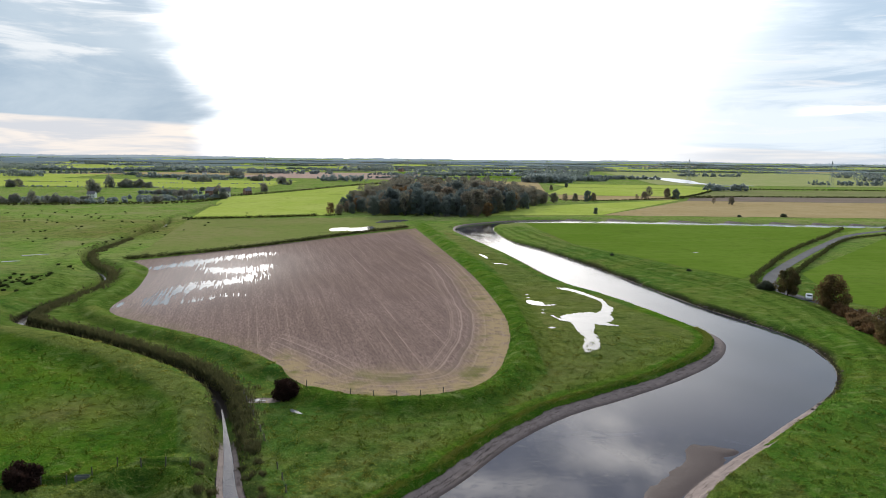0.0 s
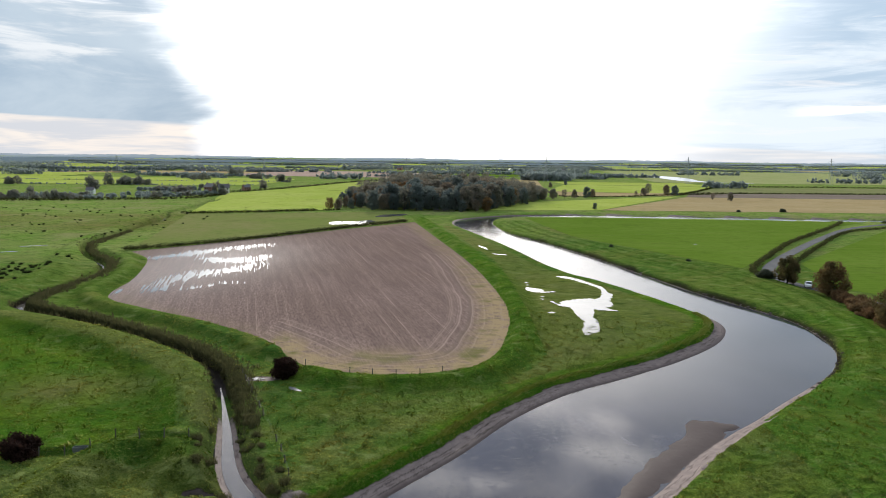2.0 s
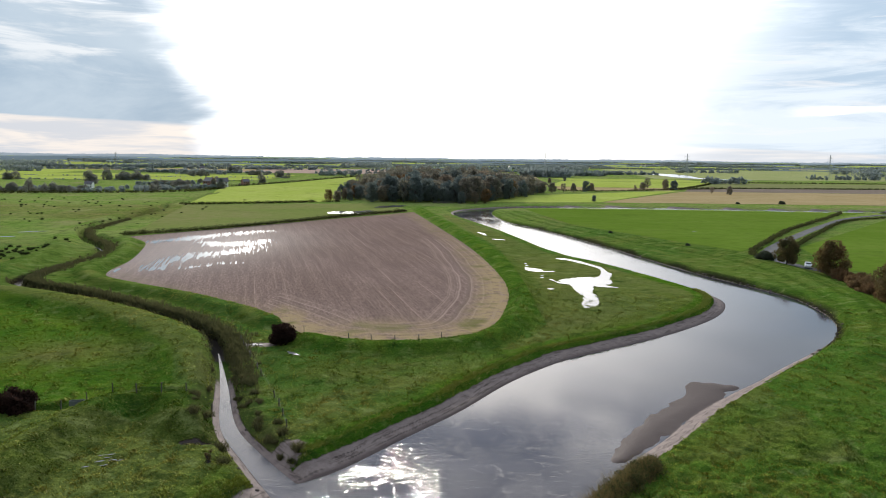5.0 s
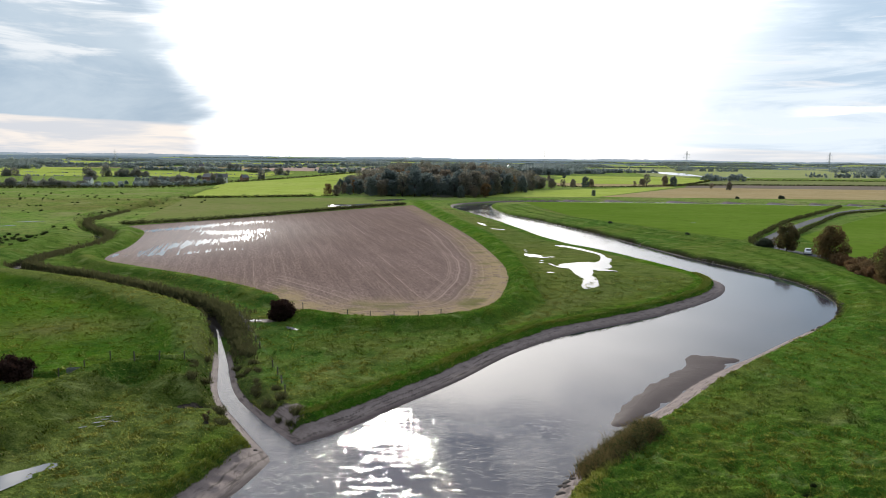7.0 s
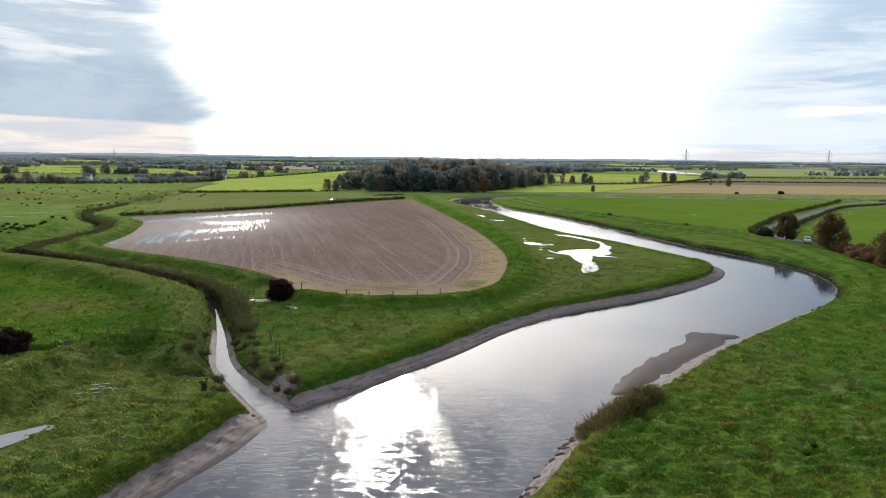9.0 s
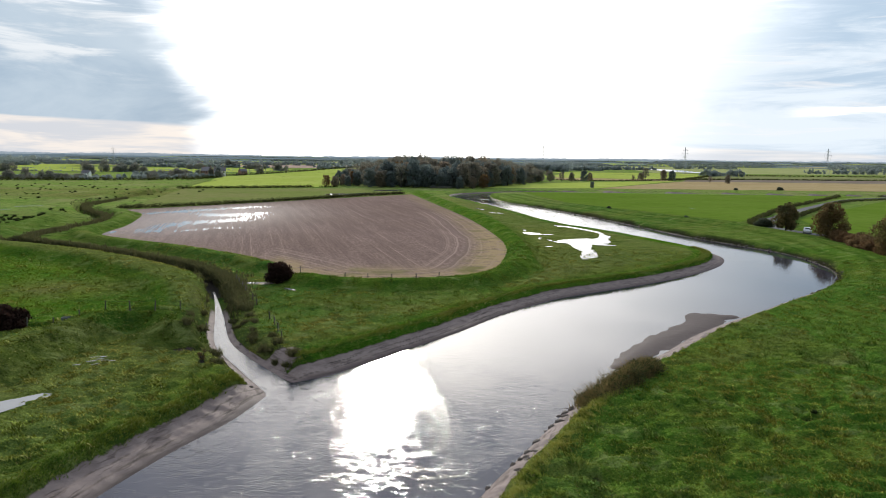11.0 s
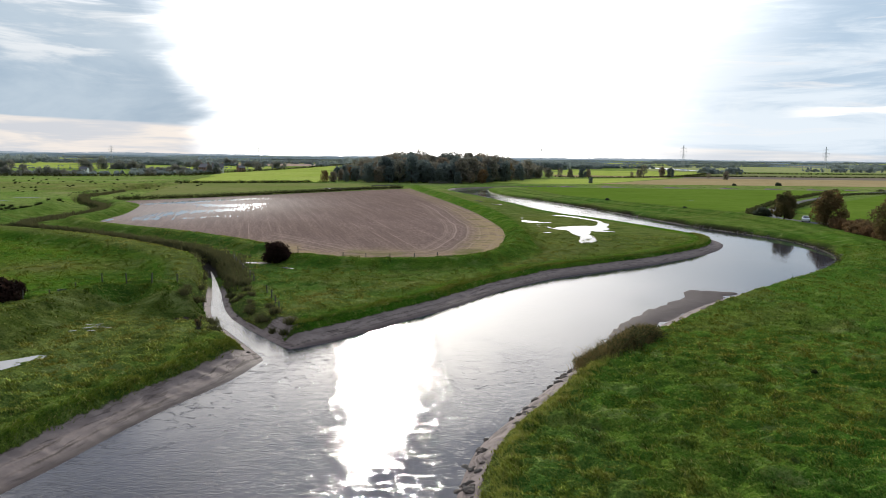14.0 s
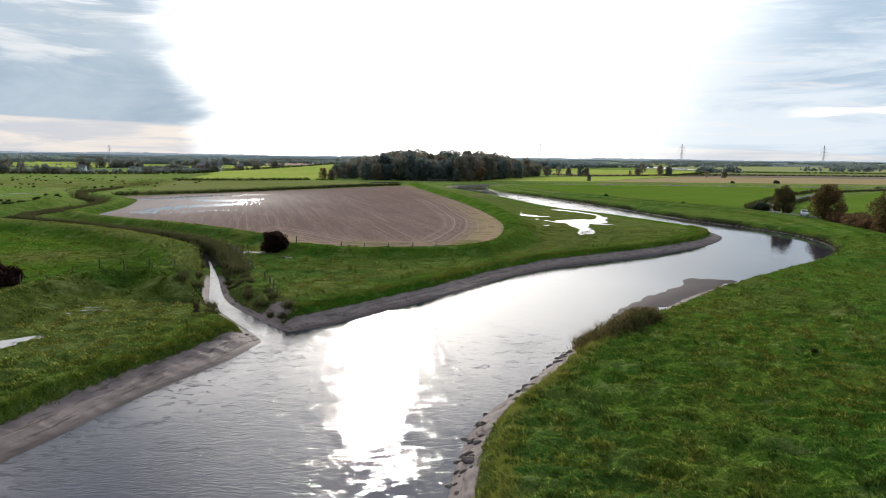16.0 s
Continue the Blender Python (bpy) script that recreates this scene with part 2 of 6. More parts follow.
def make_plough():
    m, n = material("stubble_soil")
    p = place(n)
    q = n.mapped(p, (1, 1, 1), (0, 0, -radians(105)))
    along = n.noise(n.mapped(q, (0.010, 1.9, 0.1)), 1.0, 3, 0.65)
    along2 = n.noise(n.mapped(q, (0.03, 0.55, 0.1), loc=(5, 9, 0)), 1.0, 3, 0.7)
    fine = n.noise(n.mapped(q, (0.45, 1.9, 1)), 1.2, 6, 0.78)
    big = n.noise(p, 0.022, 3, 0.6)
    c = n.mix(n.ramp(big, 0.35, 0.65), (0.245, 0.172, 0.136), (0.280, 0.198, 0.162))
    c = n.mix(n.ramp(fine, 0.35, 0.7), n.mix(0.7, c, (0.070, 0.050, 0.040)), c)
    c = n.mix(n.ramp(along, 0.56, 0.74, 0.0, 0.6), c, (0.360, 0.265, 0.205))
    c = n.mix(n.ramp(along2, 0.56, 0.40, 0.0, 0.45), c, (0.125, 0.088, 0.070))
    turn = attr(n, "headland")
    arc = n.noise(n.put("ShaderNodeCombineXYZ", i_X=n.math("MULTIPLY", turn, 1.1)), 1.0, 3, 0.6)
    wheel = n.ramp(n.math("ABSOLUTE", n.math("SUBTRACT", n.math("FRACT", n.math("DIVIDE", turn, 5.5)), 0.5)), 0.05, 0.10, 1.0, 0.0)
    ring = n.ramp(turn, 11.0, 15.0, 1.0, 0.0)
    c = n.mix(n.math("MULTIPLY", ring, n.ramp(arc, 0.45, 0.65, 0.0, 0.6)), c, (0.330, 0.245, 0.190))
    c = n.mix(n.math("MULTIPLY", ring, n.math("MULTIPLY", wheel, 0.45)), c, (0.120, 0.086, 0.070))
    rim = attr(n, "rim")
    c = n.mix(n.math("MULTIPLY", rim, n.ramp(n.noise(p, 0.3, 4, 0.65), 0.25, 0.6)), c, (0.290, 0.215, 0.115))
    c = n.mix(n.math("MULTIPLY", rim, n.ramp(n.noise(p, 0.12, 3, 0.6), 0.50, 0.68)), c, (0.125, 0.120, 0.040))
    c = n.mix(1.0, c, (1.24, 1.22, 1.24), "MULTIPLY")
    wet = attr(n, "wet")
    c = n.mix(wet, c, n.mix(0.35, c, (0.16, 0.12, 0.12)))
    h = n.math("ADD", n.math("MULTIPLY", along, 0.6), n.math("MULTIPLY", fine, 0.6))
    return finish(m, n, c, n.math("SUBTRACT", 0.92, n.math("MULTIPLY", wet, 0.35)), bump(n, h, 0.6, 0.25), n.math("MULTIPLY", wet, 0.07))


def make_water(name, color, scale, strength, rough, calm=None):
    """Water over mud. calm: north of the first distance the ripples die away towards the second."""
    m, n = material(name)
    p = place(n)
    gust = n.noise(n.mapped(p, (1, 0.5, 1), (0, 0, 0.5)), 0.11, 4, 0.65, 0.9)
    wind = n.ramp(gust, 0.40, 0.66, 0.25, 1.0)
    if calm:
        sp = m.node_tree.nodes.new("ShaderNodeSeparateXYZ")
        n.feed(sp.inputs[0], p)
        lull = n.math("ADD", n.ramp(sp.outputs[1], calm[0], calm[1], 1.0, 0.14), n.ramp(sp.outputs[1], 110, 300, 0.0, 0.8))
        brook = n.ramp(sp.outputs[0], -12.5, -16.0, 0.0, 0.9)
        brook = n.math("MULTIPLY", brook, n.ramp(sp.outputs[1], 55.0, 62.0))
        flaw = n.ramp(n.noise(n.mapped(p, (0.8, 1.3, 1), (0, 0, 0.2)), 1.3, 3, 0.7, 0.6), 0.50, 0.70, 0.0, 1.5)
        wind = n.math("ADD", n.math("MULTIPLY", n.math("ADD", wind, flaw), lull), brook)
    fine = n.noise(n.mapped(p, (0.7, 1.6, 1), (0, 0, 0.28)), scale, 3, 0.6, 0.5)
    chop = n.noise(n.mapped(p, (0.55, 1.3, 1), (0, 0, 0.1)), scale * 0.28, 3, 0.6, 0.6)
    h = n.math("ADD", n.math("ADD", fine, n.math("MULTIPLY", chop, 0.7)), n.math("MULTIPLY", n.noise(n.mapped(p, (0.8, 1.4, 1), (0, 0, 0.2)), scale * 2.6, 2, 0.5, 0.3), 0.4))
    c = n.mix(n.ramp(n.noise(p, 0.06, 4, 0.6, 0.8), 0.35, 0.65), color, tuple(v * 1.35 for v in color))
    return finish(m, n, c, rough, bump(n, h, n.math("MULTIPLY", wind, strength), 0.05), 0.5, ior=1.33)


def thin_leaf(m, n, color, through_light=0.45):
    """A leaf or blade: dull, and lit through from behind."""
    d = m.node_tree.nodes.new("ShaderNodeBsdfPrincipled")
    n.feed(d.inputs["Base Color"], color)
    d.inputs["Roughness"].default_value, d.inputs["Specular IOR Level"].default_value = 0.8, 0.03
    t = m.node_tree.nodes.new("ShaderNodeBsdfTranslucent")
    n.feed(t.inputs[0], color)
    k = m.node_tree.nodes.new("ShaderNodeMixShader")
    k.inputs[0].default_value = through_light
    o = m.node_tree.nodes.new("ShaderNodeOutputMaterial")
    m.node_tree.links.new(d.outputs[0], k.inputs[1]), m.node_tree.links.new(t.outputs[0], k.inputs[2])
    m.node_tree.links.new(k.outputs[0], o.inputs[0])
    return m


def make_leaf(name, a, b, dark):
    """Foliage: varies from plant to plant and from clump to clump."""
    m, n = material(name)
    rnd = n.put("ShaderNodeObjectInfo", 5)
    isl = n.put("ShaderNodeNewGeometry", 8)
    blot = n.noise(n.put("ShaderNodeNewGeometry"), 0.35, 3, 0.6)
    c = n.mix(n.math("ADD", n.math("MULTIPLY", rnd, 0.6), n.ramp(blot, 0.35, 0.65, 0.0, 0.4)), a, b)
    c = n.mix(n.math("MULTIPLY", isl, 0.55), c, dark)
    return thin_leaf(m, n, c, 0.45)


def make_plain(name, a, b, scale=3.0, rough=0.8, metal=0.0, spec=0.3):
    m, n = material(name)
    p = n.put("ShaderNodeTexCoord", 3)
    k = n.noise(p, scale, 4, 0.65)
    return finish(m, n, n.mix(n.ramp(k, 0.3, 0.7), a, b), rough, bump(n, k, 0.3, 0.03), spec, metal)


def make_blade():
    m, n = material("grass_blade")
    p = place(n)
    isl = n.put("ShaderNodeNewGeometry", 8)
    mid = n.noise(p, 0.13, 4, 0.6)
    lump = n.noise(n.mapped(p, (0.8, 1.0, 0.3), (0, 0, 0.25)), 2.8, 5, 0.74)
    # gaps between lumps coloured dark in place of their shade
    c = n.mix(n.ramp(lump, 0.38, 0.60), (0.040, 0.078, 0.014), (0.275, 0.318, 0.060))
    c = n.mix(n.math("MULTIPLY", isl, 0.4), c, (0.085, 0.132, 0.020))
    patch = n.noise(p, 0.055, 4, 0.65, 0.6)
    c = n.mix(n.ramp(patch, 0.48, 0.37, 0.0, 0.6), c, n.mix(lump, (0.012, 0.060, 0.020), (0.085, 0.190, 0.060)))
    c = n.mix(n.ramp(patch, 0.47, 0.60, 0.0, 0.75), c, n.mix(lump, (0.090, 0.078, 0.016), (0.400, 0.330, 0.080)))
    c = n.mix(n.math("MULTIPLY", n.ramp(mid, 0.46, 0.68), n.ramp(lump, 0.35, 0.60, 0.25, 0.85)), c, (0.285, 0.235, 0.065))
    c = n.mix(n.math("MULTIPLY", attr(n, "lush"), 0.35), c, n.mix(lump, (0.030, 0.080, 0.010), (0.140, 0.230, 0.030)))
    c = n.mix(n.math("MULTIPLY", attr(n, "dry"), 0.7), c, n.mix(isl, (0.150, 0.150, 0.034), (0.280, 0.240, 0.080)))
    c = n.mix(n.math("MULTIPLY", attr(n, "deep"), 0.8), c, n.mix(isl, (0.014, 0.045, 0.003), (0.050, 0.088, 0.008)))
    c = n.mix(n.ramp(n.math("FRACT", n.math("MULTIPLY", isl, 17.3)), 0.90, 0.97), c, (0.26, 0.22, 0.10))
    c = n.mix(1.0, c, (1.60, 1.66, 1.25), "MULTIPLY")
    return thin_leaf(m, n, c, 0.15)


def make_haze_glow(name, color, glow):
    """The last ridges, with the haze before them put into their own glow."""
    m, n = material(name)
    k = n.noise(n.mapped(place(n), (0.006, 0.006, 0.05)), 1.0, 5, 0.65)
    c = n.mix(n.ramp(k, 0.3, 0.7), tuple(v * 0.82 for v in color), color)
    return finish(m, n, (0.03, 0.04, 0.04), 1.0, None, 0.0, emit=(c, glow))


M_GROUND, M_PLOUGH = make_ground(), make_plough()
M_RIVER = make_water("river_water", (0.034, 0.032, 0.042), 4.4, 0.40, 0.035, (50, 72))
M_STREAM = make_water("stream_water", (0.085, 0.078, 0.076), 4.0, 1.3, 0.12)
M_POND = make_water("standing_water", (0.150, 0.147, 0.140), 1.6, 0.05, 0.03)
M_GREEN = make_field("young_grass_crop", (0.116, 0.188, 0.022), (0.140, 0.212, 0.030), (0.092, 0.150, 0.018), (12, 1.6), (0.170, 0.205, 0.042))
# sunlight and haze on the far pastures are put into this high colour
M_SUNLIT_PASTURE = make_field("lit_pasture", (0.360, 0.425, 0.078), (0.420, 0.455, 0.110), (0.300, 0.370, 0.068))
M_OLIVE = make_field("damp_pasture", (0.190, 0.220, 0.060), (0.235, 0.222, 0.085), (0.150, 0.200, 0.046))
M_TAN = make_field("stubble_straw", (0.380, 0.280, 0.135), (0.430, 0.320, 0.165), (0.310, 0.245, 0.115), (5, 3.0), (0.44, 0.35, 0.21))
M_BROWN = make_field("bare_soil", (0.215, 0.165, 0.130), (0.255, 0.200, 0.160), (0.195, 0.170, 0.115))
M_PINK = make_field("dry_tilth", (0.430, 0.300, 0.235), (0.460, 0.330, 0.260))
M_MARSH = make_field("pale_marsh", (0.300, 0.330, 0.120), (0.350, 0.350, 0.155))
M_DARKPLOT = make_field("rough_grazing", (0.190, 0.215, 0.075), (0.240, 0.230, 0.105))
M_BLADE = make_blade()
M_LEAF = make_leaf("autumn_leaf", (0.125, 0.115, 0.048), (0.200, 0.115, 0.048), (0.048, 0.048, 0.026))
# copse and thicket leaves: colours paled and blued to carry haze
M_COPSE_HAZED = make_leaf("copse_leaf_hazed", (0.225, 0.220, 0.160), (0.320, 0.225, 0.145), (0.105, 0.122, 0.122))
M_COPSE_DARK_HAZED = make_leaf("copse_dark_leaf_hazed", (0.150, 0.185, 0.172), (0.205, 0.225, 0.180), (0.082, 0.104, 0.114))
M_THICKET_HAZED = make_leaf("thicket_leaf_hazed", (0.230, 0.245, 0.195), (0.300, 0.265, 0.210), (0.140, 0.155, 0.140))
M_LEAF_DARK = make_leaf("dark_leaf", (0.085, 0.104, 0.064), (0.12, 0.122, 0.08), (0.045, 0.054, 0.04))
M_LEAF_RUST = make_leaf("rust_leaf", (0.240, 0.130, 0.062), (0.200, 0.140, 0.066), (0.085, 0.056, 0.034))
M_LEAF_BUSH = make_leaf("thorn_twig", (0.035, 0.020, 0.015), (0.051, 0.026, 0.020), (0.011, 0.007, 0.006))
# far leaves: haze put into a pale blue-green colour
M_LEAF_HAZED = make_leaf("far_leaf_hazed", (0.260, 0.305, 0.290), (0.310, 0.335, 0.300), (0.185, 0.225, 0.230))
M_HEDGE = make_leaf("hedge_leaf", (0.06, 0.074, 0.022), (0.092, 0.088, 0.034), (0.026, 0.03, 0.012))
M_REED = make_leaf("reed_blade", (0.088, 0.092, 0.036), (0.130, 0.116, 0.052), (0.045, 0.048, 0.020))
M_RUSH = make_leaf("rush_blade", (0.030, 0.042, 0.014), (0.040, 0.048, 0.018), (0.012, 0.016, 0.007))
M_BARK = make_plain("bark", (0.040, 0.032, 0.026), (0.075, 0.062, 0.050), 6.0)
M_ROAD = make_plain("worn_tarmac", (0.050, 0.049, 0.051), (0.080, 0.078, 0.078), 0.4, 0.85)
M_STONE = make_plain("bank_stone", (0.075, 0.062, 0.052), (0.16, 0.135, 0.115), 2.5, 0.9, 0.0, 0.1)
M_CLOD = make_plain("mud_clod", (0.050, 0.040, 0.034), (0.110, 0.086, 0.072), 2.0, 0.85, 0.0, 0.1)
M_POST = make_plain("grey_timber", (0.080, 0.070, 0.058), (0.140, 0.125, 0.105), 5.0)
M_WIRE = make_plain("rusty_wire", (0.06, 0.05, 0.045), (0.10, 0.085, 0.075), 3.0, 0.7)
M_TROUGH = make_plain("dull_zinc", (0.10, 0.115, 0.105), (0.17, 0.18, 0.17), 3.0, 0.7)
M_SEDGE = make_leaf("river_sedge", (0.21, 0.15, 0.06), (0.17, 0.165, 0.06), (0.075, 0.062, 0.026))
M_STEEL = make_plain("galvanised_steel", (0.34, 0.36, 0.38), (0.44, 0.46, 0.48), 2.0, 0.6, 0.2)
M_WHITE = make_plain("white_render", (0.72, 0.71, 0.68), (0.80, 0.79, 0.76), 1.0, 0.8)
M_BRICK = make_plain("red_brick", (0.26, 0.14, 0.10), (0.33, 0.19, 0.14), 3.0)
M_SLATE = make_plain("roof_slate", (0.11, 0.10, 0.11), (0.17, 0.15, 0.15), 2.0, 0.6)
M_PAINT = make_plain("white_car_paint", (0.78, 0.78, 0.78), (0.82, 0.82, 0.82), 1.0, 0.25, 0.0, 0.5)
M_GLASS = make_plain("tinted_glass", (0.02, 0.02, 0.025), (0.03, 0.03, 0.035), 1.0, 0.08, 0.0, 0.5)
M_RUBBER = make_plain("black_rubber", (0.02, 0.02, 0.02), (0.035, 0.035, 0.035), 4.0)
M_LAMP = make_plain("lamp_lens", (0.55, 0.5, 0.45), (0.62, 0.58, 0.52), 4.0, 0.2)


# ---------------------------------------------------------------- plan
def curve(points, step=2.0):
    """A smooth line through plan points, sampled about every step metres."""
    p = np.array(points, float)
    s = np.concatenate([[0], np.cumsum(np.linalg.norm(np.diff(p[:, :2], axis=0), axis=1))])
    tan = np.empty_like(p)
    tan[1:-1] = (p[2:] - p[:-2]) / (s[2:] - s[:-2])[:, None]
    tan[0], tan[-1] = (p[1] - p[0]) / (s[1] - s[0]), (p[-1] - p[-2]) / (s[-1] - s[-2])
    u = np.linspace(0, s[-1], max(4, int(s[-1] / step) + 1))
    i = np.clip(np.searchsorted(s, u, "right") - 1, 0, len(p) - 2)
    h = (s[i + 1] - s[i])[:, None]
    k = ((u - s[i])[:, None]) / h
    return ((2 * k**3 - 3 * k**2 + 1) * p[i] + (k**3 - 2 * k**2 + k) * h * tan[i]
            + (-2 * k**3 + 3 * k**2) * p[i + 1] + (k**3 - k**2) * h * tan[i + 1])


def near_line(x, y, line, reach=40.0):
    """Distance to a sampled line, and the third column there (if any). Far places get reach."""
    d = np.full(x.shape, float(reach))
    w = np.zeros(x.shape)
    size = 12 if len(x) > 200 else 10000
    for k in range(0, len(line) - 1, size):
        a, b = line[k:k + size + 1][:-1], line[k:k + size + 1][1:]
        both = np.vstack([a, b])[:, :2]
        lo, hi = both.min(0) - reach, both.max(0) + reach
        ok = np.nonzero((x > lo[0]) & (x < hi[0]) & (y > lo[1]) & (y < hi[1]))[0]
        if len(ok) == 0:
            continue
        v = (b - a)[:, :2]
        q0, q1 = x[ok][:, None] - a[:, 0], y[ok][:, None] - a[:, 1]
        t = np.clip((q0 * v[:, 0] + q1 * v[:, 1]) / np.maximum((v * v).sum(1), 1e-9), 0, 1)
        q = np.hypot(q0 - t * v[:, 0], q1 - t * v[:, 1])
        i = q.argmin(1)
        r = np.arange(len(ok))
        best = q[r, i]
        hit = best < d[ok]
        d[ok[hit]] = best[hit]
        if line.shape[1] > 2:
            w[ok[hit]] = (a[i, 2] + t[r, i] * (b[i, 2] - a[i, 2]))[hit]
    return d, w


def inside(x, y, poly):
    """Even-odd test for many places."""
    r = np.zeros(x.shape, bool)
    lo, hi = poly[:, :2].min(0), poly[:, :2].max(0)
    if len(x) < 200:
        x0, y0 = poly[:, 0], poly[:, 1]
        x1, y1 = np.roll(x0, -1), np.roll(y0, -1)
        c = (y0 > y[:, None]) != (y1 > y[:, None])
        lean = np.where(y1 == y0, 1e-9, y1 - y0)
        return (c & (x[:, None] < (x1 - x0) * (y[:, None] - y0) / lean + x0)).sum(1) % 2 == 1
    ok = np.nonzero((x > lo[0]) & (x < hi[0]) & (y > lo[1]) & (y < hi[1]))[0]
    order = ok[np.argsort(y[ok])]
    px, py = x[order], y[order]
    q = np.zeros(len(order), bool)
    for (x0, y0), (x1, y1) in zip(poly[:, :2], np.roll(poly[:, :2], -1, 0)):
        if y0 == y1:
            continue
        i, j = np.searchsorted(py, (min(y0, y1), max(y0, y1)))
        q[i:j] ^= px[i:j] < (x1 - x0) * (py[i:j] - y0) / (y1 - y0) + x0
    r[order] = q
    return r


def step(lo, hi, v):
    t = np.clip((v - lo) / (hi - lo), 0, 1)
    return t * t * (3 - 2 * t)


def wave_noise(x, y, scale, seed, octaves=3):
    """Cheap smooth noise in -1..1 from a few turned waves."""
    rng = np.random.default_rng(seed)
    z, amp = np.zeros(x.shape), 1.0
    for o in range(octaves):
        for _ in range(4):
            a, f, ph = rng.uniform(0, 2 * np.pi), scale * 2**o * rng.uniform(0.7, 1.3), rng.uniform(0, 6.28)
            z += amp * 0.25 * np.sin((x * np.cos(a) + y * np.sin(a)) * f + ph + 1.3 * np.sin((x * np.sin(a) - y * np.cos(a)) * f * 0.6 + ph * 2))
        amp *= 0.5
    return z / 1.3


WATER = -1.2
LEFT_BANK = curve([(420, 398), (259, 413), (141, 424), (108, 427), (59, 421), (36, 413), (18, 396), (9, 383), (6.2, 359),
                   (12.1, 328.6), (25.3, 271.6), (36.8, 210), (47.5, 184.4), (54.8, 161), (58.2, 148), (57.3, 139.5),
                   (51.5, 128.5), (41, 117), (28.7, 106.8), (18.7, 99.2), (9.7, 89), (2.2, 77.2), (-3.7, 69.3), (-9.2, 61.8),
                   (-12.4, 58.8), (-13.6, 56.2), (-15.1, 50), (-17.2, 44.7), (-18.8, 39.8), (-19.9, 35.5), (-20.9, 32.4),
                   (-22.5, 26), (-25, 15), (-28, 0), (-34, -60)], 1.5)
RIGHT_BANK = curve([(420, 376), (246, 391), (195, 394), (133, 397), (101, 400), (69, 400), (40, 394), (27, 378), (29.7, 319),
                    (40.5, 286.3), (52.9, 237.3), (60, 202.4), (65, 179), (70.6, 161.5), (74.3, 147.5), (73.5, 134.3), (70.5, 123),
                    (64, 112), (57, 104.5), (48.6, 96.4), (41, 88.8), (36.8, 85), (29.1, 77), (24, 70.5), (17.5, 62.8), (11.2, 54),
                    (7.9, 48), (5, 42.5), (2.9, 38.5), (1.9, 34.9), (1.2, 30.9), (0.6, 26), (-1, 14), (-4, 0), (-12, -60)], 1.5)
RIVER_AREA = np.vstack([LEFT_BANK, RIGHT_BANK[::-1]])
# stream centre line and half width
STREAM = curve([(-12.6, 56.8, 1.6), (-17.3, 63.6, 1.2), (-22.2, 71.6, 0.95), (-26.6, 84.5, 0.62), (-31.6, 98.5, 0.24), (-34.2, 104.5, 0.22),
                (-40, 112.5, 0.2), (-46, 118.5, 0.2), (-59.3, 128.7, 0.2), (-74.5, 139.7, 0.2), (-86.3, 146.3, 0.25), (-91.8, 151.1, 0.6),
                (-94.1, 160, 0.2), (-94.8, 173.4, 0.2), (-95.6, 192.5, 0.2), (-101.9, 210.7, 0.4), (-113.9, 226.2, 0.4),
                (-126.1, 247, 0.3), (-130.4, 266.2, 0.2), (-136.7, 313.1, 0.2), (-143.6, 364.3, 0.9), (-156.1, 402.8, 0.5), (-157.4, 443.2, 0.9), (-166, 520, 0.5)], 2.0)
FIELD = curve([(-14.1, 357), (-0.9, 278), (8.3, 220.5), (12.8, 181.7), (14.5, 155.8), (13.7, 138.3), (11.7, 126.1), (9.4, 115.8),
               (6.2, 109.1), (1.6, 105.7), (-3.5, 103.7), (-7.8, 103), (-13.9, 104.1), (-19.4, 106), (-24, 111), (-30.9, 120.8),
               (-41, 130.9), (-55.1, 139.8), (-67.2, 149.1), (-77, 160.7), (-80.7, 181.6), (-85.9, 201), (-93.2, 221.3), (-104.6, 236.4)], 2.5)
FIELD_BANK = curve([(-11.5, 375), (3.8, 278.4), (13.3, 212.4), (17.0, 164.7), (16.6, 138.4), (14.4, 122.6), (11, 112.1), (6, 104.2),
                    (-1.7, 100.2), (-8.3, 99.4), (-14.9, 100.4), (-20, 103.5)], 3.0)
OLD_BANK = curve([(-46, 34), (-41, 46), (-38.4, 55), (-37.4, 62), (-36.6, 69), (-34.8, 74.4), (-32, 76.2), (-28.6, 74.2), (-26.4, 70)], 2.0)
STREAM_BANK = curve([(-28.2, 82.5), (-33.8, 93.6), (-41.8, 105.3), (-52.9, 116.6), (-65.3, 126), (-79.3, 134.3), (-96, 142), (-103, 162), (-108, 195), (-125, 237), (-142, 304), (-145, 360)], 3.0)
INNER_SLOPE = curve([(-34.4, 80.7), (-39.1, 89.4), (-45.6, 100), (-53.8, 110.4), (-65, 119.5), (-80, 128)], 3.0)
NORTH_BANK = curve([(-27.6, 114.5), (-37.1, 124.4), (-48.7, 134.2), (-60.9, 142.4), (-74.4, 152.5), (-83, 164), (-86, 184), (-91, 203), (-100, 222), (-113, 236)], 3.0)
FENCE_DITCH = curve([(-64, 72.6), (-48, 73.8), (-42, 74.6), (-36, 75.8), (-31.5, 75.8), (-28, 76.2), (-25.4, 76.2)], 1.5)
EAST_BANK = curve([(38, 360), (48, 300.5), (63, 258.7), (73, 227), (84, 202), (88, 180), (86, 158), (82, 132), (70, 108), (60, 96)], 4.0)
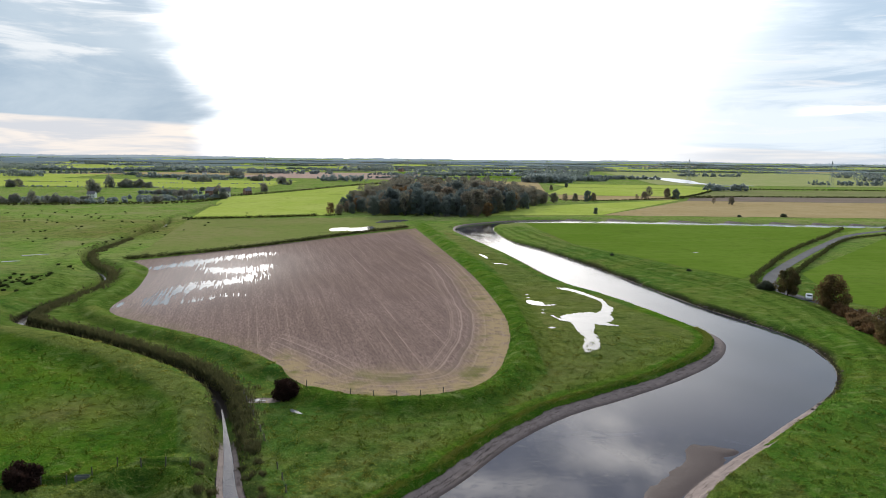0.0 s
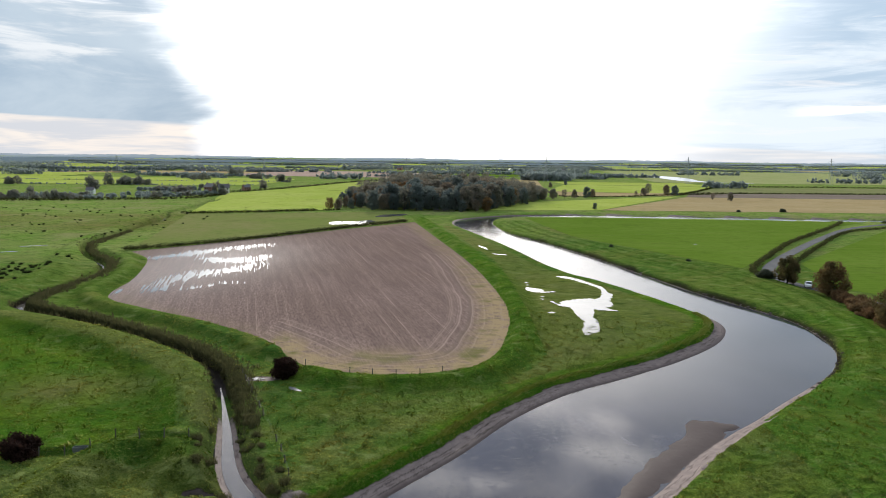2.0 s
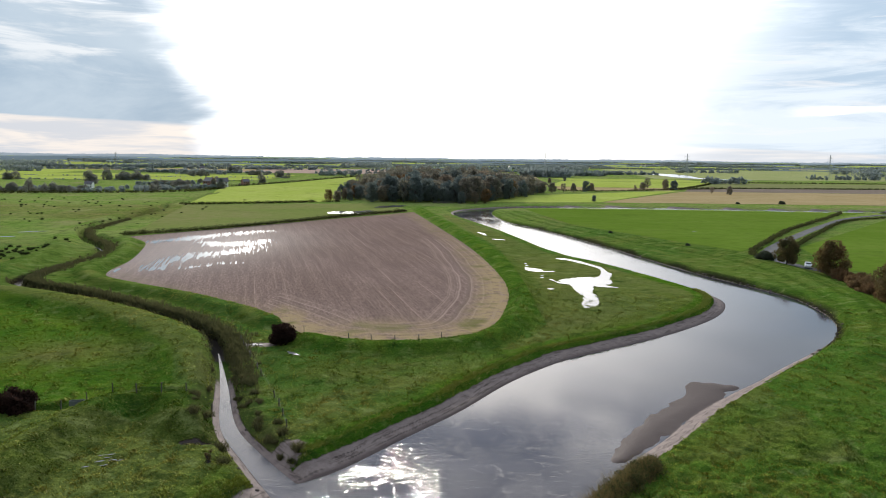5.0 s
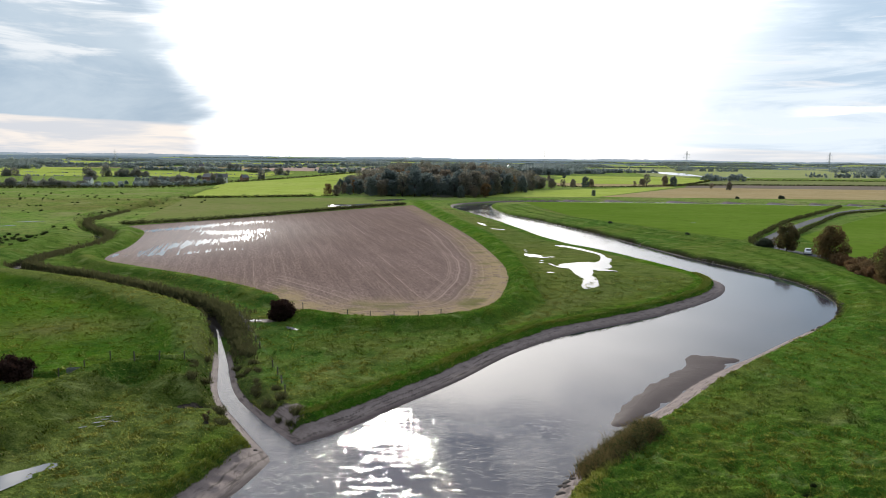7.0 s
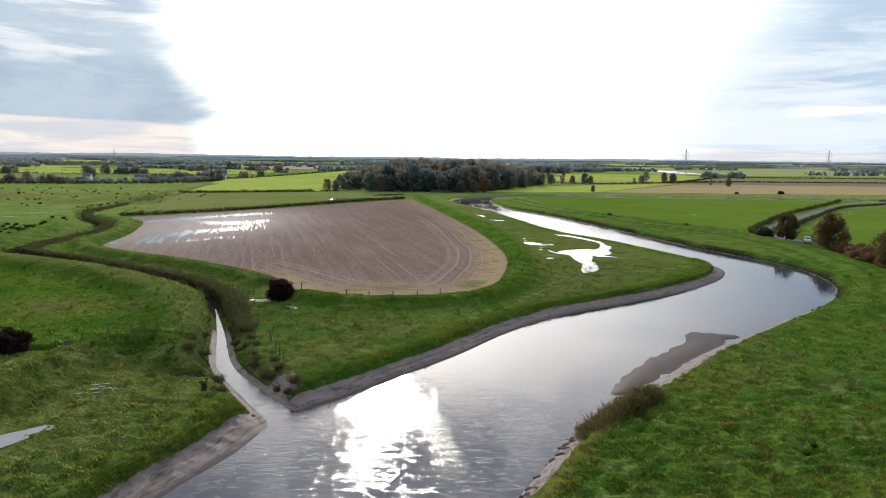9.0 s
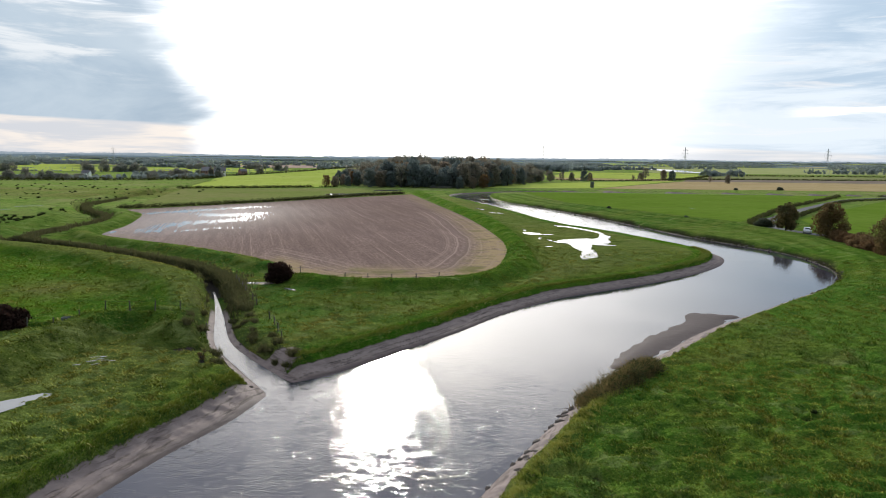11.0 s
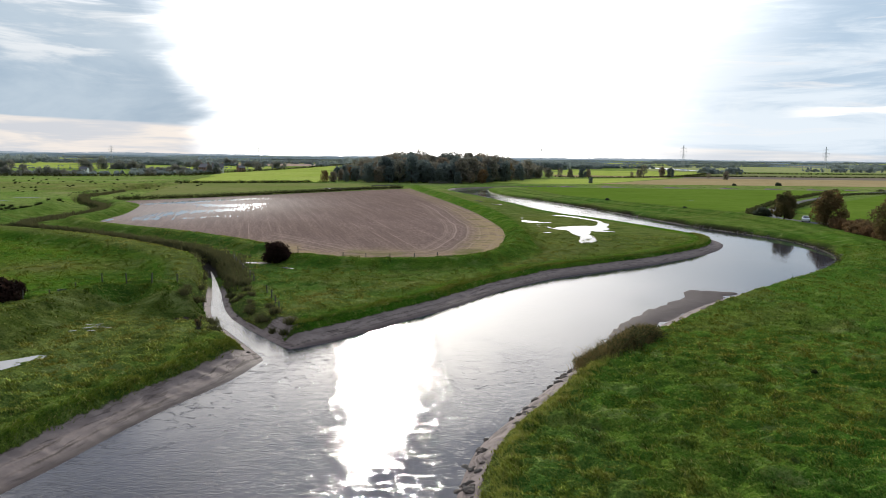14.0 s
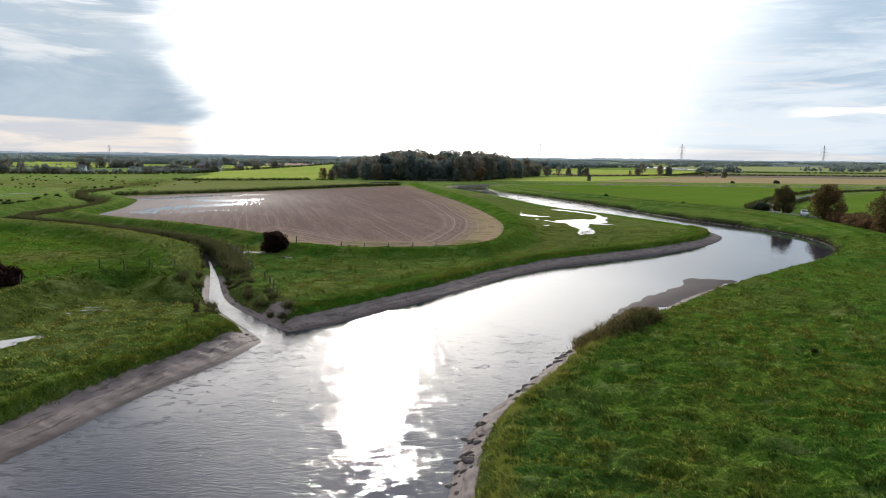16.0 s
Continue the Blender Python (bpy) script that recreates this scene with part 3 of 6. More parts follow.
BAR = curve([(17.6, 64.8, 0.7), (20.6, 69.4, 1.5), (24.2, 74.2, 1.7), (28.4, 78.6, 1.9), (32.2, 83.0, 2.0), (34.4, 86.8, 2.5), (37.4, 87.2, 0.9)], 1.0)


HOLLOWS = [(27.2, 48.6, 0.9), (23.1, 47.2, 0.8), (19.0, 34.4, 0.8), (9.6, 38.6, 0.7), (30.5, 41.0, 0.8)]


def plan(x, y):
    """Height of the ground, and what covers it, at many places."""
    x, y = np.asarray(x, float), np.asarray(y, float)
    r = np.hypot(x, y)
    dl, _ = near_line(x, y, LEFT_BANK, 30)
    dr, _ = near_line(x, y, RIGHT_BANK, 30)
    wet = inside(x, y, RIVER_AREA)
    ds, hw = near_line(x, y, STREAM, 25)
    in_field = inside(x, y, FIELD)
    close = 1 - step(250, 500, r)
    z = 0.10 * wave_noise(x, y, 0.13, 3) * close * ~in_field
    z += (0.08 * wave_noise(x, y, 0.9, 5, 3) * (1 - step(90, 160, r)) + 0.58 * (0.5 - np.abs(wave_noise(x * 0.75, y, 1.7, 6, 3))) * (1 - step(48, 105, r)) * (1 - np.exp(-(((x + 32.5) / 3.5) ** 2 + ((y - 48) / 5.5) ** 2)))) * ~in_field
    z += 8.5 * np.exp(-(((x + 55) / 105) ** 2 + ((y - 695) / 125) ** 2))
    z += step(700, 1600, r) * (1.6 * wave_noise(x, y, 0.004, 9) + 1.0) + step(2200, 4800, r) * 14.0
    df, _ = near_line(x, y, FIELD_BANK, 20)
    z += 1.15 * (1 - step(0.5, 4.0, df)) * ~in_field
    do, _ = near_line(x, y, OLD_BANK, 20)
    z += 1.7 * (1 - step(0.4, 5.0, do))
    db, _ = near_line(x, y, STREAM_BANK, 20)
    z += 1.35 * (1 - step(0.8, 6.5, db))
    dn, _ = near_line(x, y, NORTH_BANK, 20)
    z += 1.1 * (1 - step(0.5, 3.8, dn)) * ~in_field
    dfd, _ = near_line(x, y, FENCE_DITCH, 20)
    z -= 0.55 * (1 - step(0.2, 1.5, dfd))
    di, _ = near_line(x, y, INNER_SLOPE, 20)
    scoop = np.hypot((x + 23.6) / 2.7, (y - 65.6) / 1.5)
    z -= 1.0 * (1 - step(0.35, 1.0, scoop))
    for hx, hy, hr in HOLLOWS:
        z -= 0.45 * np.exp(-(((x - hx) / hr) ** 2 + ((y - hy) / (0.8 * hr)) ** 2))
    de, _ = near_line(x, y, EAST_BANK, 20)
    z += 0.8 * (1 - step(1.0, 7.0, de))
    # stream cut, deep with steep sides
    up = step(92, 104, y)
    cut = step(0.0, 1.0, (ds - hw - 0.3 * up) / (2.4 - 1.5 * up))
    bed = WATER - 1.0 * up
    z = np.where(ds < 24, bed + (z - bed) * cut - 0.45 * (1 - step(-0.6, 0.0, ds - hw)), z)
    # river cut
    rag = 0.28 * wave_noise(x, y, 0.45, 21, 2) + 0.16 * wave_noise(x, y, 2.3, 22, 3)
    wl, wr = 3.6 - 0.7 * step(56, 66, y) + 1.6 * rag, 2.5 - 1.1 * step(98, 112, y) + 1.3 * rag
    cl, cr = (0.52 * np.clip(q / 0.72, 0, 1) ** 0.8 + 0.48 * step(0.70, 1.0, q) for q in (dl / wl, dr / wr))
    near = 1 - step(80, 110, y)
    cl = cl - 0.07 * near * (step(0.20, 0.27, dl / wl) - 1) * (dl < wl) - 0.07 * near * (step(0.44, 0.52, dl / wl) - 1) * (dl < wl) - 0.14 * near * (dl < wl) * (1 - dl / wl)
    z = np.where(wet, WATER - 0.4 * np.minimum(np.minimum(dl, dr), 3.0), WATER + (z - WATER) * np.minimum(cl, cr))
    dbar, bw = near_line(x, y, BAR, 12)
    k = dbar / np.maximum(bw + 0.55 * wave_noise(x, y, 0.9, 31, 2) + 0.2 * wave_noise(x, y, 2.6, 32, 3), 0.3)
    bar = (bw > 0) & (k < 1.4)
    z = np.where(bar & wet, np.maximum(z, WATER + 0.14 * (1 - k**2)), z)
    mud = np.where(wet, 1.0, np.maximum(1 - step(0.62, 0.92, dl / wl + 0.35 * step(240, 300, y)), 1 - step(0.7, 1.7, dr + 1.35 * step(98, 112, y) - 1.3 * ((y > 63) & (y < 88) & (x > 14)) + rag)))
    mud = np.maximum(mud, (1 - step(0.3, 0.9, ds - hw)) * (1 - step(75, 100, y)))
    mud = np.maximum(mud, np.maximum((1 - step(0.5, 0.95, ds - hw)) * up, 1 - step(0.5, 0.8, scoop)))
    mud = np.maximum(mud, 0.8 * (1 - step(0.5, 1.0, np.hypot((x + 26.6) / 4.2, (y - 101.0) / 1.7))))
    mud = np.maximum(mud, (1 - step(1.2, 3.2, np.hypot(x + 14.6, y - 63.6))) * 0.9)
    north = (ds > hw + 0.8) & ((y - 0.0) > np.interp(x, STREAM[::-1][:, 0], STREAM[::-1][:, 1]))
    reed = np.where((ds < 25) & (y > 92), (1 - step(2.5, 6.0, ds)) * np.where(north, 0.9, 0.12), 0) * (0.9 - 0.6 * step(150, 175, y))
    reed = np.maximum(reed, np.where(y <= 92, (1 - step(2.5, 4.5, ds)) * 0.45, 0))
    lush = np.maximum(1 - step(2.5, 6.5, dl - 2.0), 0) * (dl > 2.0) * (y < 170)
    lush = np.maximum(lush, 0.9 * ((x < -28) & (y > 75) & (y < 150) & (ds > 6)) * (y < np.interp(x, [-110, -90, -60, -32], [140, 138, 120, 92])))
    lush = np.maximum(lush, 0.75 * (1 - step(2, 5, df)))
    lush = np.maximum(lush, 0.5 * (dr < 30) * (x > 10) * (y < 150))
    dry = 0.65 * ((x > 18) & (x < 55) & (y > 108) & (y < 250) & (dl > 7)) * (0.6 + 0.4 * wave_noise(x, y, 0.06, 41, 2))
    dry = np.maximum(dry, 0.55 * ((x < -14) & (y < 70) & (x > -60)) * (0.7 + 0.3 * wave_noise(x, y, 0.1, 43, 2)))
    dry = np.maximum(dry, 0.8 * np.exp(-(((x + 52) / 9) ** 2 + ((y - 96) / 6) ** 2)))
    dry = np.maximum(dry, 0.9 * ((x < -95) & (y > 300) & (y < 440)) * np.clip(0.3 + 0.9 * wave_noise(x, y, 0.035, 47, 3), 0, 1))
    dry = np.maximum(dry, 0.95 * np.exp(-((y - 368 - 0.2 * (x + 180)) / 24) ** 2) * (x < -118) * (0.65 + 0.35 * wave_noise(x, y, 0.09, 49, 3)))
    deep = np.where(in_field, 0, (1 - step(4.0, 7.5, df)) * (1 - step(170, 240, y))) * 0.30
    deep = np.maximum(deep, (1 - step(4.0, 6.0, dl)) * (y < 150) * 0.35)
    # inner slope of the stream bank: its shade painted as darker grass
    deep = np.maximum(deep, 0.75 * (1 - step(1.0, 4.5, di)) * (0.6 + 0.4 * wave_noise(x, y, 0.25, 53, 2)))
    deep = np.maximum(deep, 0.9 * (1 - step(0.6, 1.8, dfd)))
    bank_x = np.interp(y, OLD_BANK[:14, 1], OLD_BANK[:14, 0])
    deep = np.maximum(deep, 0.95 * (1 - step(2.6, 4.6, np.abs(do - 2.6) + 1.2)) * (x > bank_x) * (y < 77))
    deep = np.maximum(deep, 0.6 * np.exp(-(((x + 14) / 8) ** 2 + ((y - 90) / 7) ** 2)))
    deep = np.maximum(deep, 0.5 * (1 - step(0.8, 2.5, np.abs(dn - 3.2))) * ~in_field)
    # grows with distance: the sunlit far meadow, painted as brighter grass
    pale = np.maximum(step(165, 260, y) * (x < -60) * (0.75 + 0.25 * wave_noise(x, y, 0.05, 57, 2)), step(300, 430, r) * 0.9)
    pale = np.maximum(pale, 0.5 * step(230, 330, r))
    dry = np.maximum(dry, 0.7 * ((x > 0) & (x < 58) & (y > 100) & (y < 340) & (dl > 6) & (df > 5) & ~in_field & (dr > 18)) * (0.75 + 0.25 * wave_noise(x, y, 0.08, 59, 2)))
    dry = np.maximum(dry, 0.45 * (1 - step(1.0, 4.0, db)) * (y < 150))
    dry = np.maximum(dry, 0.4 * ((x > -14) & (x < 40) & (y > 62) & (y < 120) & (dl > 5) & (df > 7)) * (0.6 + 0.4 * np.sin((x * 0.62 - y * 0.78) * 0.9 + wave_noise(x, y, 0.1, 63, 2))))
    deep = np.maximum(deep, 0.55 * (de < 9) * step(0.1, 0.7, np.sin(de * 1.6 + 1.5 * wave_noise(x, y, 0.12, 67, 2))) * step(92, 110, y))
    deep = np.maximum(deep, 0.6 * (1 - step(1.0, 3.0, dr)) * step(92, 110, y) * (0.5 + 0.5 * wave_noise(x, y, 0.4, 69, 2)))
    # stream cut and scoop take the wet tone, darker in place of shade
    wetness = np.maximum(np.where((ds < 6) & (y > 98), 1.0, 0.0), scoop < 0.8)
    wetness = np.maximum(wetness, np.where(bar & wet, 1.0, 0.0))
    wetness = np.maximum(wetness, np.where(wet, 0.8, np.maximum((1 - step(0.0, 0.8, dl)) * 0.9, 0.8 * (dr < 3) * step(98, 112, y))))
    # stream cut: its black shade painted on as dark soil
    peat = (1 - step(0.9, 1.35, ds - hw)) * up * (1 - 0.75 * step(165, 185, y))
    # cut bank: dark earth, and the shade under its overhang painted in
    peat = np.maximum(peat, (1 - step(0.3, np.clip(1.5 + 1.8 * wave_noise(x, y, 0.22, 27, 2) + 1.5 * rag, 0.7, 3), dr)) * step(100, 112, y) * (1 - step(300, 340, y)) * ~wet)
    # dark lines painted along the mud ledges, as their steps' shade
    ledge_shade = np.maximum(1 - step(0.015, 0.045, np.abs(dl / wl - 0.23 - 0.02 * rag)), 1 - step(0.012, 0.04, np.abs(dl / wl - 0.48 - 0.04 * rag)))
    peat = np.maximum(peat, 0.75 * near * ledge_shade * step(-0.5, 0.3, wave_noise(x, y, 0.9, 29, 2)) * ~wet * (dl < wl))
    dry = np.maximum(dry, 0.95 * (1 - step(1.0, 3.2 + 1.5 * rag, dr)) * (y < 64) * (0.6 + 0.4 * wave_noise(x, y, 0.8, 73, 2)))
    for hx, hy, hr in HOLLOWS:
        # hollows: the shade of each pit painted at its middle
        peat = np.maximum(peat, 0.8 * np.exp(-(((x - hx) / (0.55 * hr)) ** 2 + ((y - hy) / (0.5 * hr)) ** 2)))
    mud = mud * (1 - 0.8 * up * (ds < 6) * step(165, 185, y))
    return z, {"mud": mud, "peat": peat, "reed": np.clip(reed, 0, 1), "lush": np.clip(lush, 0, 1), "dry": np.clip(dry, 0, 1), "wet": wetness, "deep": np.clip(deep, 0, 1), "pale": np.clip(pale, 0, 1)}


def height(x, y):
    return plan(np.atleast_1d(x), np.atleast_1d(y))[0]


# ---------------------------------------------------------------- builders
def raw_mesh(name, verts, faces, mat=None, smooth=False):
    me = bpy.data.meshes.new(name)
    me.from_pydata([tuple(v) for v in verts], [], [tuple(f) for f in faces])
    if mat:
        me.materials.append(mat)
    if smooth:
        me.polygons.foreach_set("use_smooth", [True] * len(me.polygons))
    me.update()
    return me


def big_mesh(name, verts, faces, mat, smooth=False):
    """A large mesh from arrays; all faces have the same number of corners."""
    verts, faces = np.asarray(verts, np.float32), np.asarray(faces, np.int32)
    me = bpy.data.meshes.new(name)
    k = faces.shape[1]
    me.vertices.add(len(verts)), me.loops.add(faces.size), me.polygons.add(len(faces))
    me.vertices.foreach_set("co", verts.ravel())
    me.loops.foreach_set("vertex_index", faces.ravel())
    me.polygons.foreach_set("loop_start", np.arange(0, faces.size, k, dtype=np.int32))
    if smooth:
        me.polygons.foreach_set("use_smooth", np.ones(len(faces), bool))
    me.materials.append(mat)
    me.update(calc_edges=True)
    return me


def cover(me, name, values):
    a = me.attributes.new(name, "FLOAT", "POINT")
    a.data.foreach_set("value", np.asarray(values, np.float32))


def part(name, me, parent, label=""):
    ob = new(name, me)
    ob.parent = parent
    return tagged(ob, label)


def thing(name, label, category, group="", kind="", me=None, at=None):
    ob = tagged(new(name, me), label, category, group, kind)
    if at is not None:
        ob.matrix_world = at
    return ob


def box_bm(bm, cx, cy, cz, sx, sy, sz):
    m = Matrix.Translation((cx, cy, cz)) @ Matrix.Diagonal((sx, sy, sz, 1))
    return bmesh.ops.create_cube(bm, size=1, matrix=m)["verts"]


def bm_mesh(name, bm, mat, bevel=0.0):
    if bevel:
        bmesh.ops.bevel(bm, geom=bm.edges[:], offset=bevel, segments=1, affect="EDGES")
    me = bpy.data.meshes.new(name)
    bm.to_mesh(me)
    bm.free()
    me.materials.append(mat)
    return me


def tube(bm, a, b, r0, r1, n=6):
    a, b = Vector(a), Vector(b)
    q = (b - a).to_track_quat("Z", "Y")
    rings = []
    for p, r in ((a, r0), (b, r1)):
        rings.append([bm.verts.new(p + q @ Vector((r * math.cos(2 * math.pi * i / n), r * math.sin(2 * math.pi * i / n), 0))) for i in range(n)])
    for i in range(n):
        bm.faces.new((rings[0][i], rings[0][(i + 1) % n], rings[1][(i + 1) % n], rings[1][i]))
    bm.faces.new(rings[1]), bm.faces.new(rings[0][::-1])


def ribbon(line, width, z, name, mat, drape=False, lift=0.05):
    """A strip along a sampled line; width a number or the line's third column."""
    p = line[:, :2]
    t = np.gradient(p, axis=0)
    t /= np.maximum(np.linalg.norm(t, axis=1), 1e-9)[:, None]
    nrm = np.stack([-t[:, 1], t[:, 0]], 1)
    w = (line[:, 2] if width is None else np.full(len(p), width))[:, None]
    cols = [p + nrm * w * k for k in (-1, -0.5, 0, 0.5, 1)]
    v = np.stack(cols, 1).reshape(-1, 2)
    zz = height(v[:, 0], v[:, 1]) + lift if drape else np.full(len(v), z)
    i = np.arange(len(p) - 1)[:, None] * 5 + np.arange(4)
    f = np.stack([i, i + 1, i + 6, i + 5], -1).reshape(-1, 4)
    return big_mesh(name, np.column_stack([v, zz]), f, mat, True)


def leaf_cloud(centres, radii, per, size, rng, flat=0.8, shell=0.55):
    """Small leaf sprays round clump centres: arrays of vertices and quads."""
    k = len(centres)
    c = np.repeat(centres, per, 0)
    r = np.repeat(radii, per, 0)
    d = rng.normal(size=(k * per, 3))
    d /= np.linalg.norm(d, axis=1)[:, None]
    rad = r * (shell + (1 - shell) * rng.random(k * per)) 
    pos = c + d * rad[:, None] * np.array([1, 1, flat])
    a = rng.normal(size=(k * per, 3))
    a /= np.linalg.norm(a, axis=1)[:, None]
    b = np.cross(a, d + 0.6 * rng.normal(size=d.shape))
    b /= np.maximum(np.linalg.norm(b, axis=1), 1e-6)[:, None]
    s = size * rng.uniform(0.6, 1.4, (k * per, 1))
    v = np.stack([pos - a * s, pos + b * s * 0.6, pos + a * s, pos - b * s * 0.6], 1).reshape(-1, 3)
    f = np.arange(k * per * 4).reshape(-1, 4)
    return v, f


# ---------------------------------------------------------------- ground
def make_terrain():
    dense = np.radians(np.linspace(-44, 44, 721))
    rest = np.radians(np.linspace(44, 316, 70))[1:-1]
    ang = np.concatenate([dense, rest])
    rad = [0.4, 2, 4, 7, 10, 13, 16]
    while rad[-1] < 140: rad.append(rad[-1] * 1.0048)
    while rad[-1] < 430: rad.append(rad[-1] * 1.0036)
    while rad[-1] < 1000: rad.append(rad[-1] * 1.018)
    while rad[-1] < 4850: rad.append(rad[-1] * 1.035)
    rad = np.array(rad)
    A, R = np.meshgrid(ang, rad)
    x, y = (R * np.sin(A)).ravel(), (R * np.cos(A)).ravel()
    z, cov = plan(x, y)
    n, k = len(ang), len(rad)
    i = np.arange(k - 1)[:, None] * n + np.arange(n)
    j = np.arange(k - 1)[:, None] * n + (np.arange(n) + 1) % n
    f = np.stack([i, j, j + n, i + n], -1).reshape(-1, 4)
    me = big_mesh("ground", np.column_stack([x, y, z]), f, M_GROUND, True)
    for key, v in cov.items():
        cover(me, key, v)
    return thing("ground", "green floodplain meadow with mown banks and muddy river edges", "ground", kind="structure", me=me)


make_terrain()


def flat_area(name, poly, z, mat):
    from mathutils.geometry import tessellate_polygon
    v = [Vector((p[0], p[1], z)) for p in poly]
    f = tessellate_polygon([v])
    me = raw_mesh(name, v, f, mat)
    bm = bmesh.new()
    bm.from_mesh(me)
    bmesh.ops.recalc_face_normals(bm, faces=bm.faces)
    if bm.faces and bm.faces[0].normal.z < 0:
        bmesh.ops.reverse_faces(bm, faces=bm.faces)
    bm.to_mesh(me)
    bm.free()
    return me


def widened(line, by):
    p = line[:, :2]
    t = np.gradient(p, axis=0)
    t /= np.linalg.norm(t, axis=1)[:, None]
    return p + np.stack([-t[:, 1], t[:, 0]], 1) * by


river_poly = np.vstack([widened(LEFT_BANK, -0.5)[::2], widened(RIGHT_BANK, 0.5)[::-2]])
thing("river", "wide grey tidal river reflecting pale cloud", "river", kind="structure", me=flat_area("river", river_poly, WATER, M_RIVER))
for y0, y1, label in ((50, 101, "shallow drainage stream running into the river"), (149, 154, "glimpse of stream water at the ditch bend"), (204, 224, "still stream water in the reedy ditch"),
                      (354, 374, "pale stream pool in the pasture"), (432, 520, "pale stream reach in the pasture")):
    piece = STREAM[(STREAM[:, 1] > y0) & (STREAM[:, 1] < y1)]
    thing("stream", label, "stream", kind="structure", me=ribbon(piece + np.array([0, 0, -0.12]), None, WATER - 0.004, "stream", M_RIVER if y0 < 100 else M_STREAM))


def make_ploughed():
    """The drilled brown field, as a fine sheet just above the ground."""
    x0, x1, y0, y1, s = -106, 16, 100, 360, 1.6
    nx, ny = int((x1 - x0) / s) + 1, int((y1 - y0) / s) + 1
    X, Y = np.meshgrid(x0 + s * np.arange(nx), y0 + s * np.arange(ny))
    x, y = X.ravel(), Y.ravel()
    edge = np.vstack([FIELD, FIELD[:1]])
    d, _ = near_line(x, y, edge, 30)
    keep = inside(x, y, FIELD)
    # draw rim vertices onto the outline
    seg = edge[:, :2]
    grid = np.column_stack([x, y])
    i = (np.arange(ny - 1)[:, None] * nx + np.arange(nx - 1)).ravel()
    quads = np.stack([i, i + 1, i + nx + 1, i + nx], 1)
    used = keep[quads].any(1)
    quads = quads[used]
    out = np.unique(quads[~keep[quads]])
    for o in out:
        a, b = seg[:-1], seg[1:]
        v = b - a
        t = np.clip(((grid[o] - a) * v).sum(1) / np.maximum((v * v).sum(1), 1e-9), 0, 1)
        q = a + v * t[:, None]
        grid[o] = q[np.argmin(((q - grid[o]) ** 2).sum(1))]
    idx = np.unique(quads)
    remap = np.full(len(grid), -1)
    remap[idx] = np.arange(len(idx))
    g = grid[idx]
    me = big_mesh("ploughed_field", np.column_stack([g, np.full(len(g), 0.06)]), remap[quads], M_PLOUGH, True)
    d, _ = near_line(g[:, 0], g[:, 1], edge, 30)
    south = 1 - step(150, 230, g[:, 1])
    rim = (1 - step(2.5, 9.0, d)) * np.where(g[:, 0] > -30, 1.0, 0.15) * (0.35 + 0.65 * south)
    rim = np.maximum(rim, 0.6 * np.exp(-(((g[:, 0] + 8) / 14) ** 2 + ((g[:, 1] - 112) / 6) ** 2)))
    cover(me, "rim", rim)
    cover(me, "headland", np.where((g[:, 0] > -34) & (g[:, 1] < 240), d + 0.6 * wave_noise(g[:, 0], g[:, 1], 0.2, 15, 2), 30.0))
    wet = np.exp(-(((g[:, 0] + 74) / 22) ** 2 + ((g[:, 1] - 208) / 48) ** 2))
    cover(me, "wet", np.clip(wet * 1.3, 0, 1))
    return thing("ploughed_field", "pinkish brown drilled field with pale straw rows", "field", kind="structure", me=me)


make_ploughed()


def sheet_of_cells(name, X, Y, Z, wet, mat):
    """Keeps the cells of a plan grid whose middle is wet, as one sheet."""
    ny, nx = X.shape
    i = (np.arange(ny - 1)[:, None] * nx + np.arange(nx - 1)).ravel()
    q = np.stack([i, i + 1, i + nx + 1, i + nx], 1)
    w = wet.ravel()
    q = q[w[q].sum(1) >= 3]
    used = np.unique(q)
    remap = np.full(X.size, -1)
    remap[used] = np.arange(len(used))
    v = np.column_stack([X.ravel(), Y.ravel(), np.broadcast_to(Z, X.shape).ravel()])[used]
    return big_mesh(name, v, remap[q], mat)


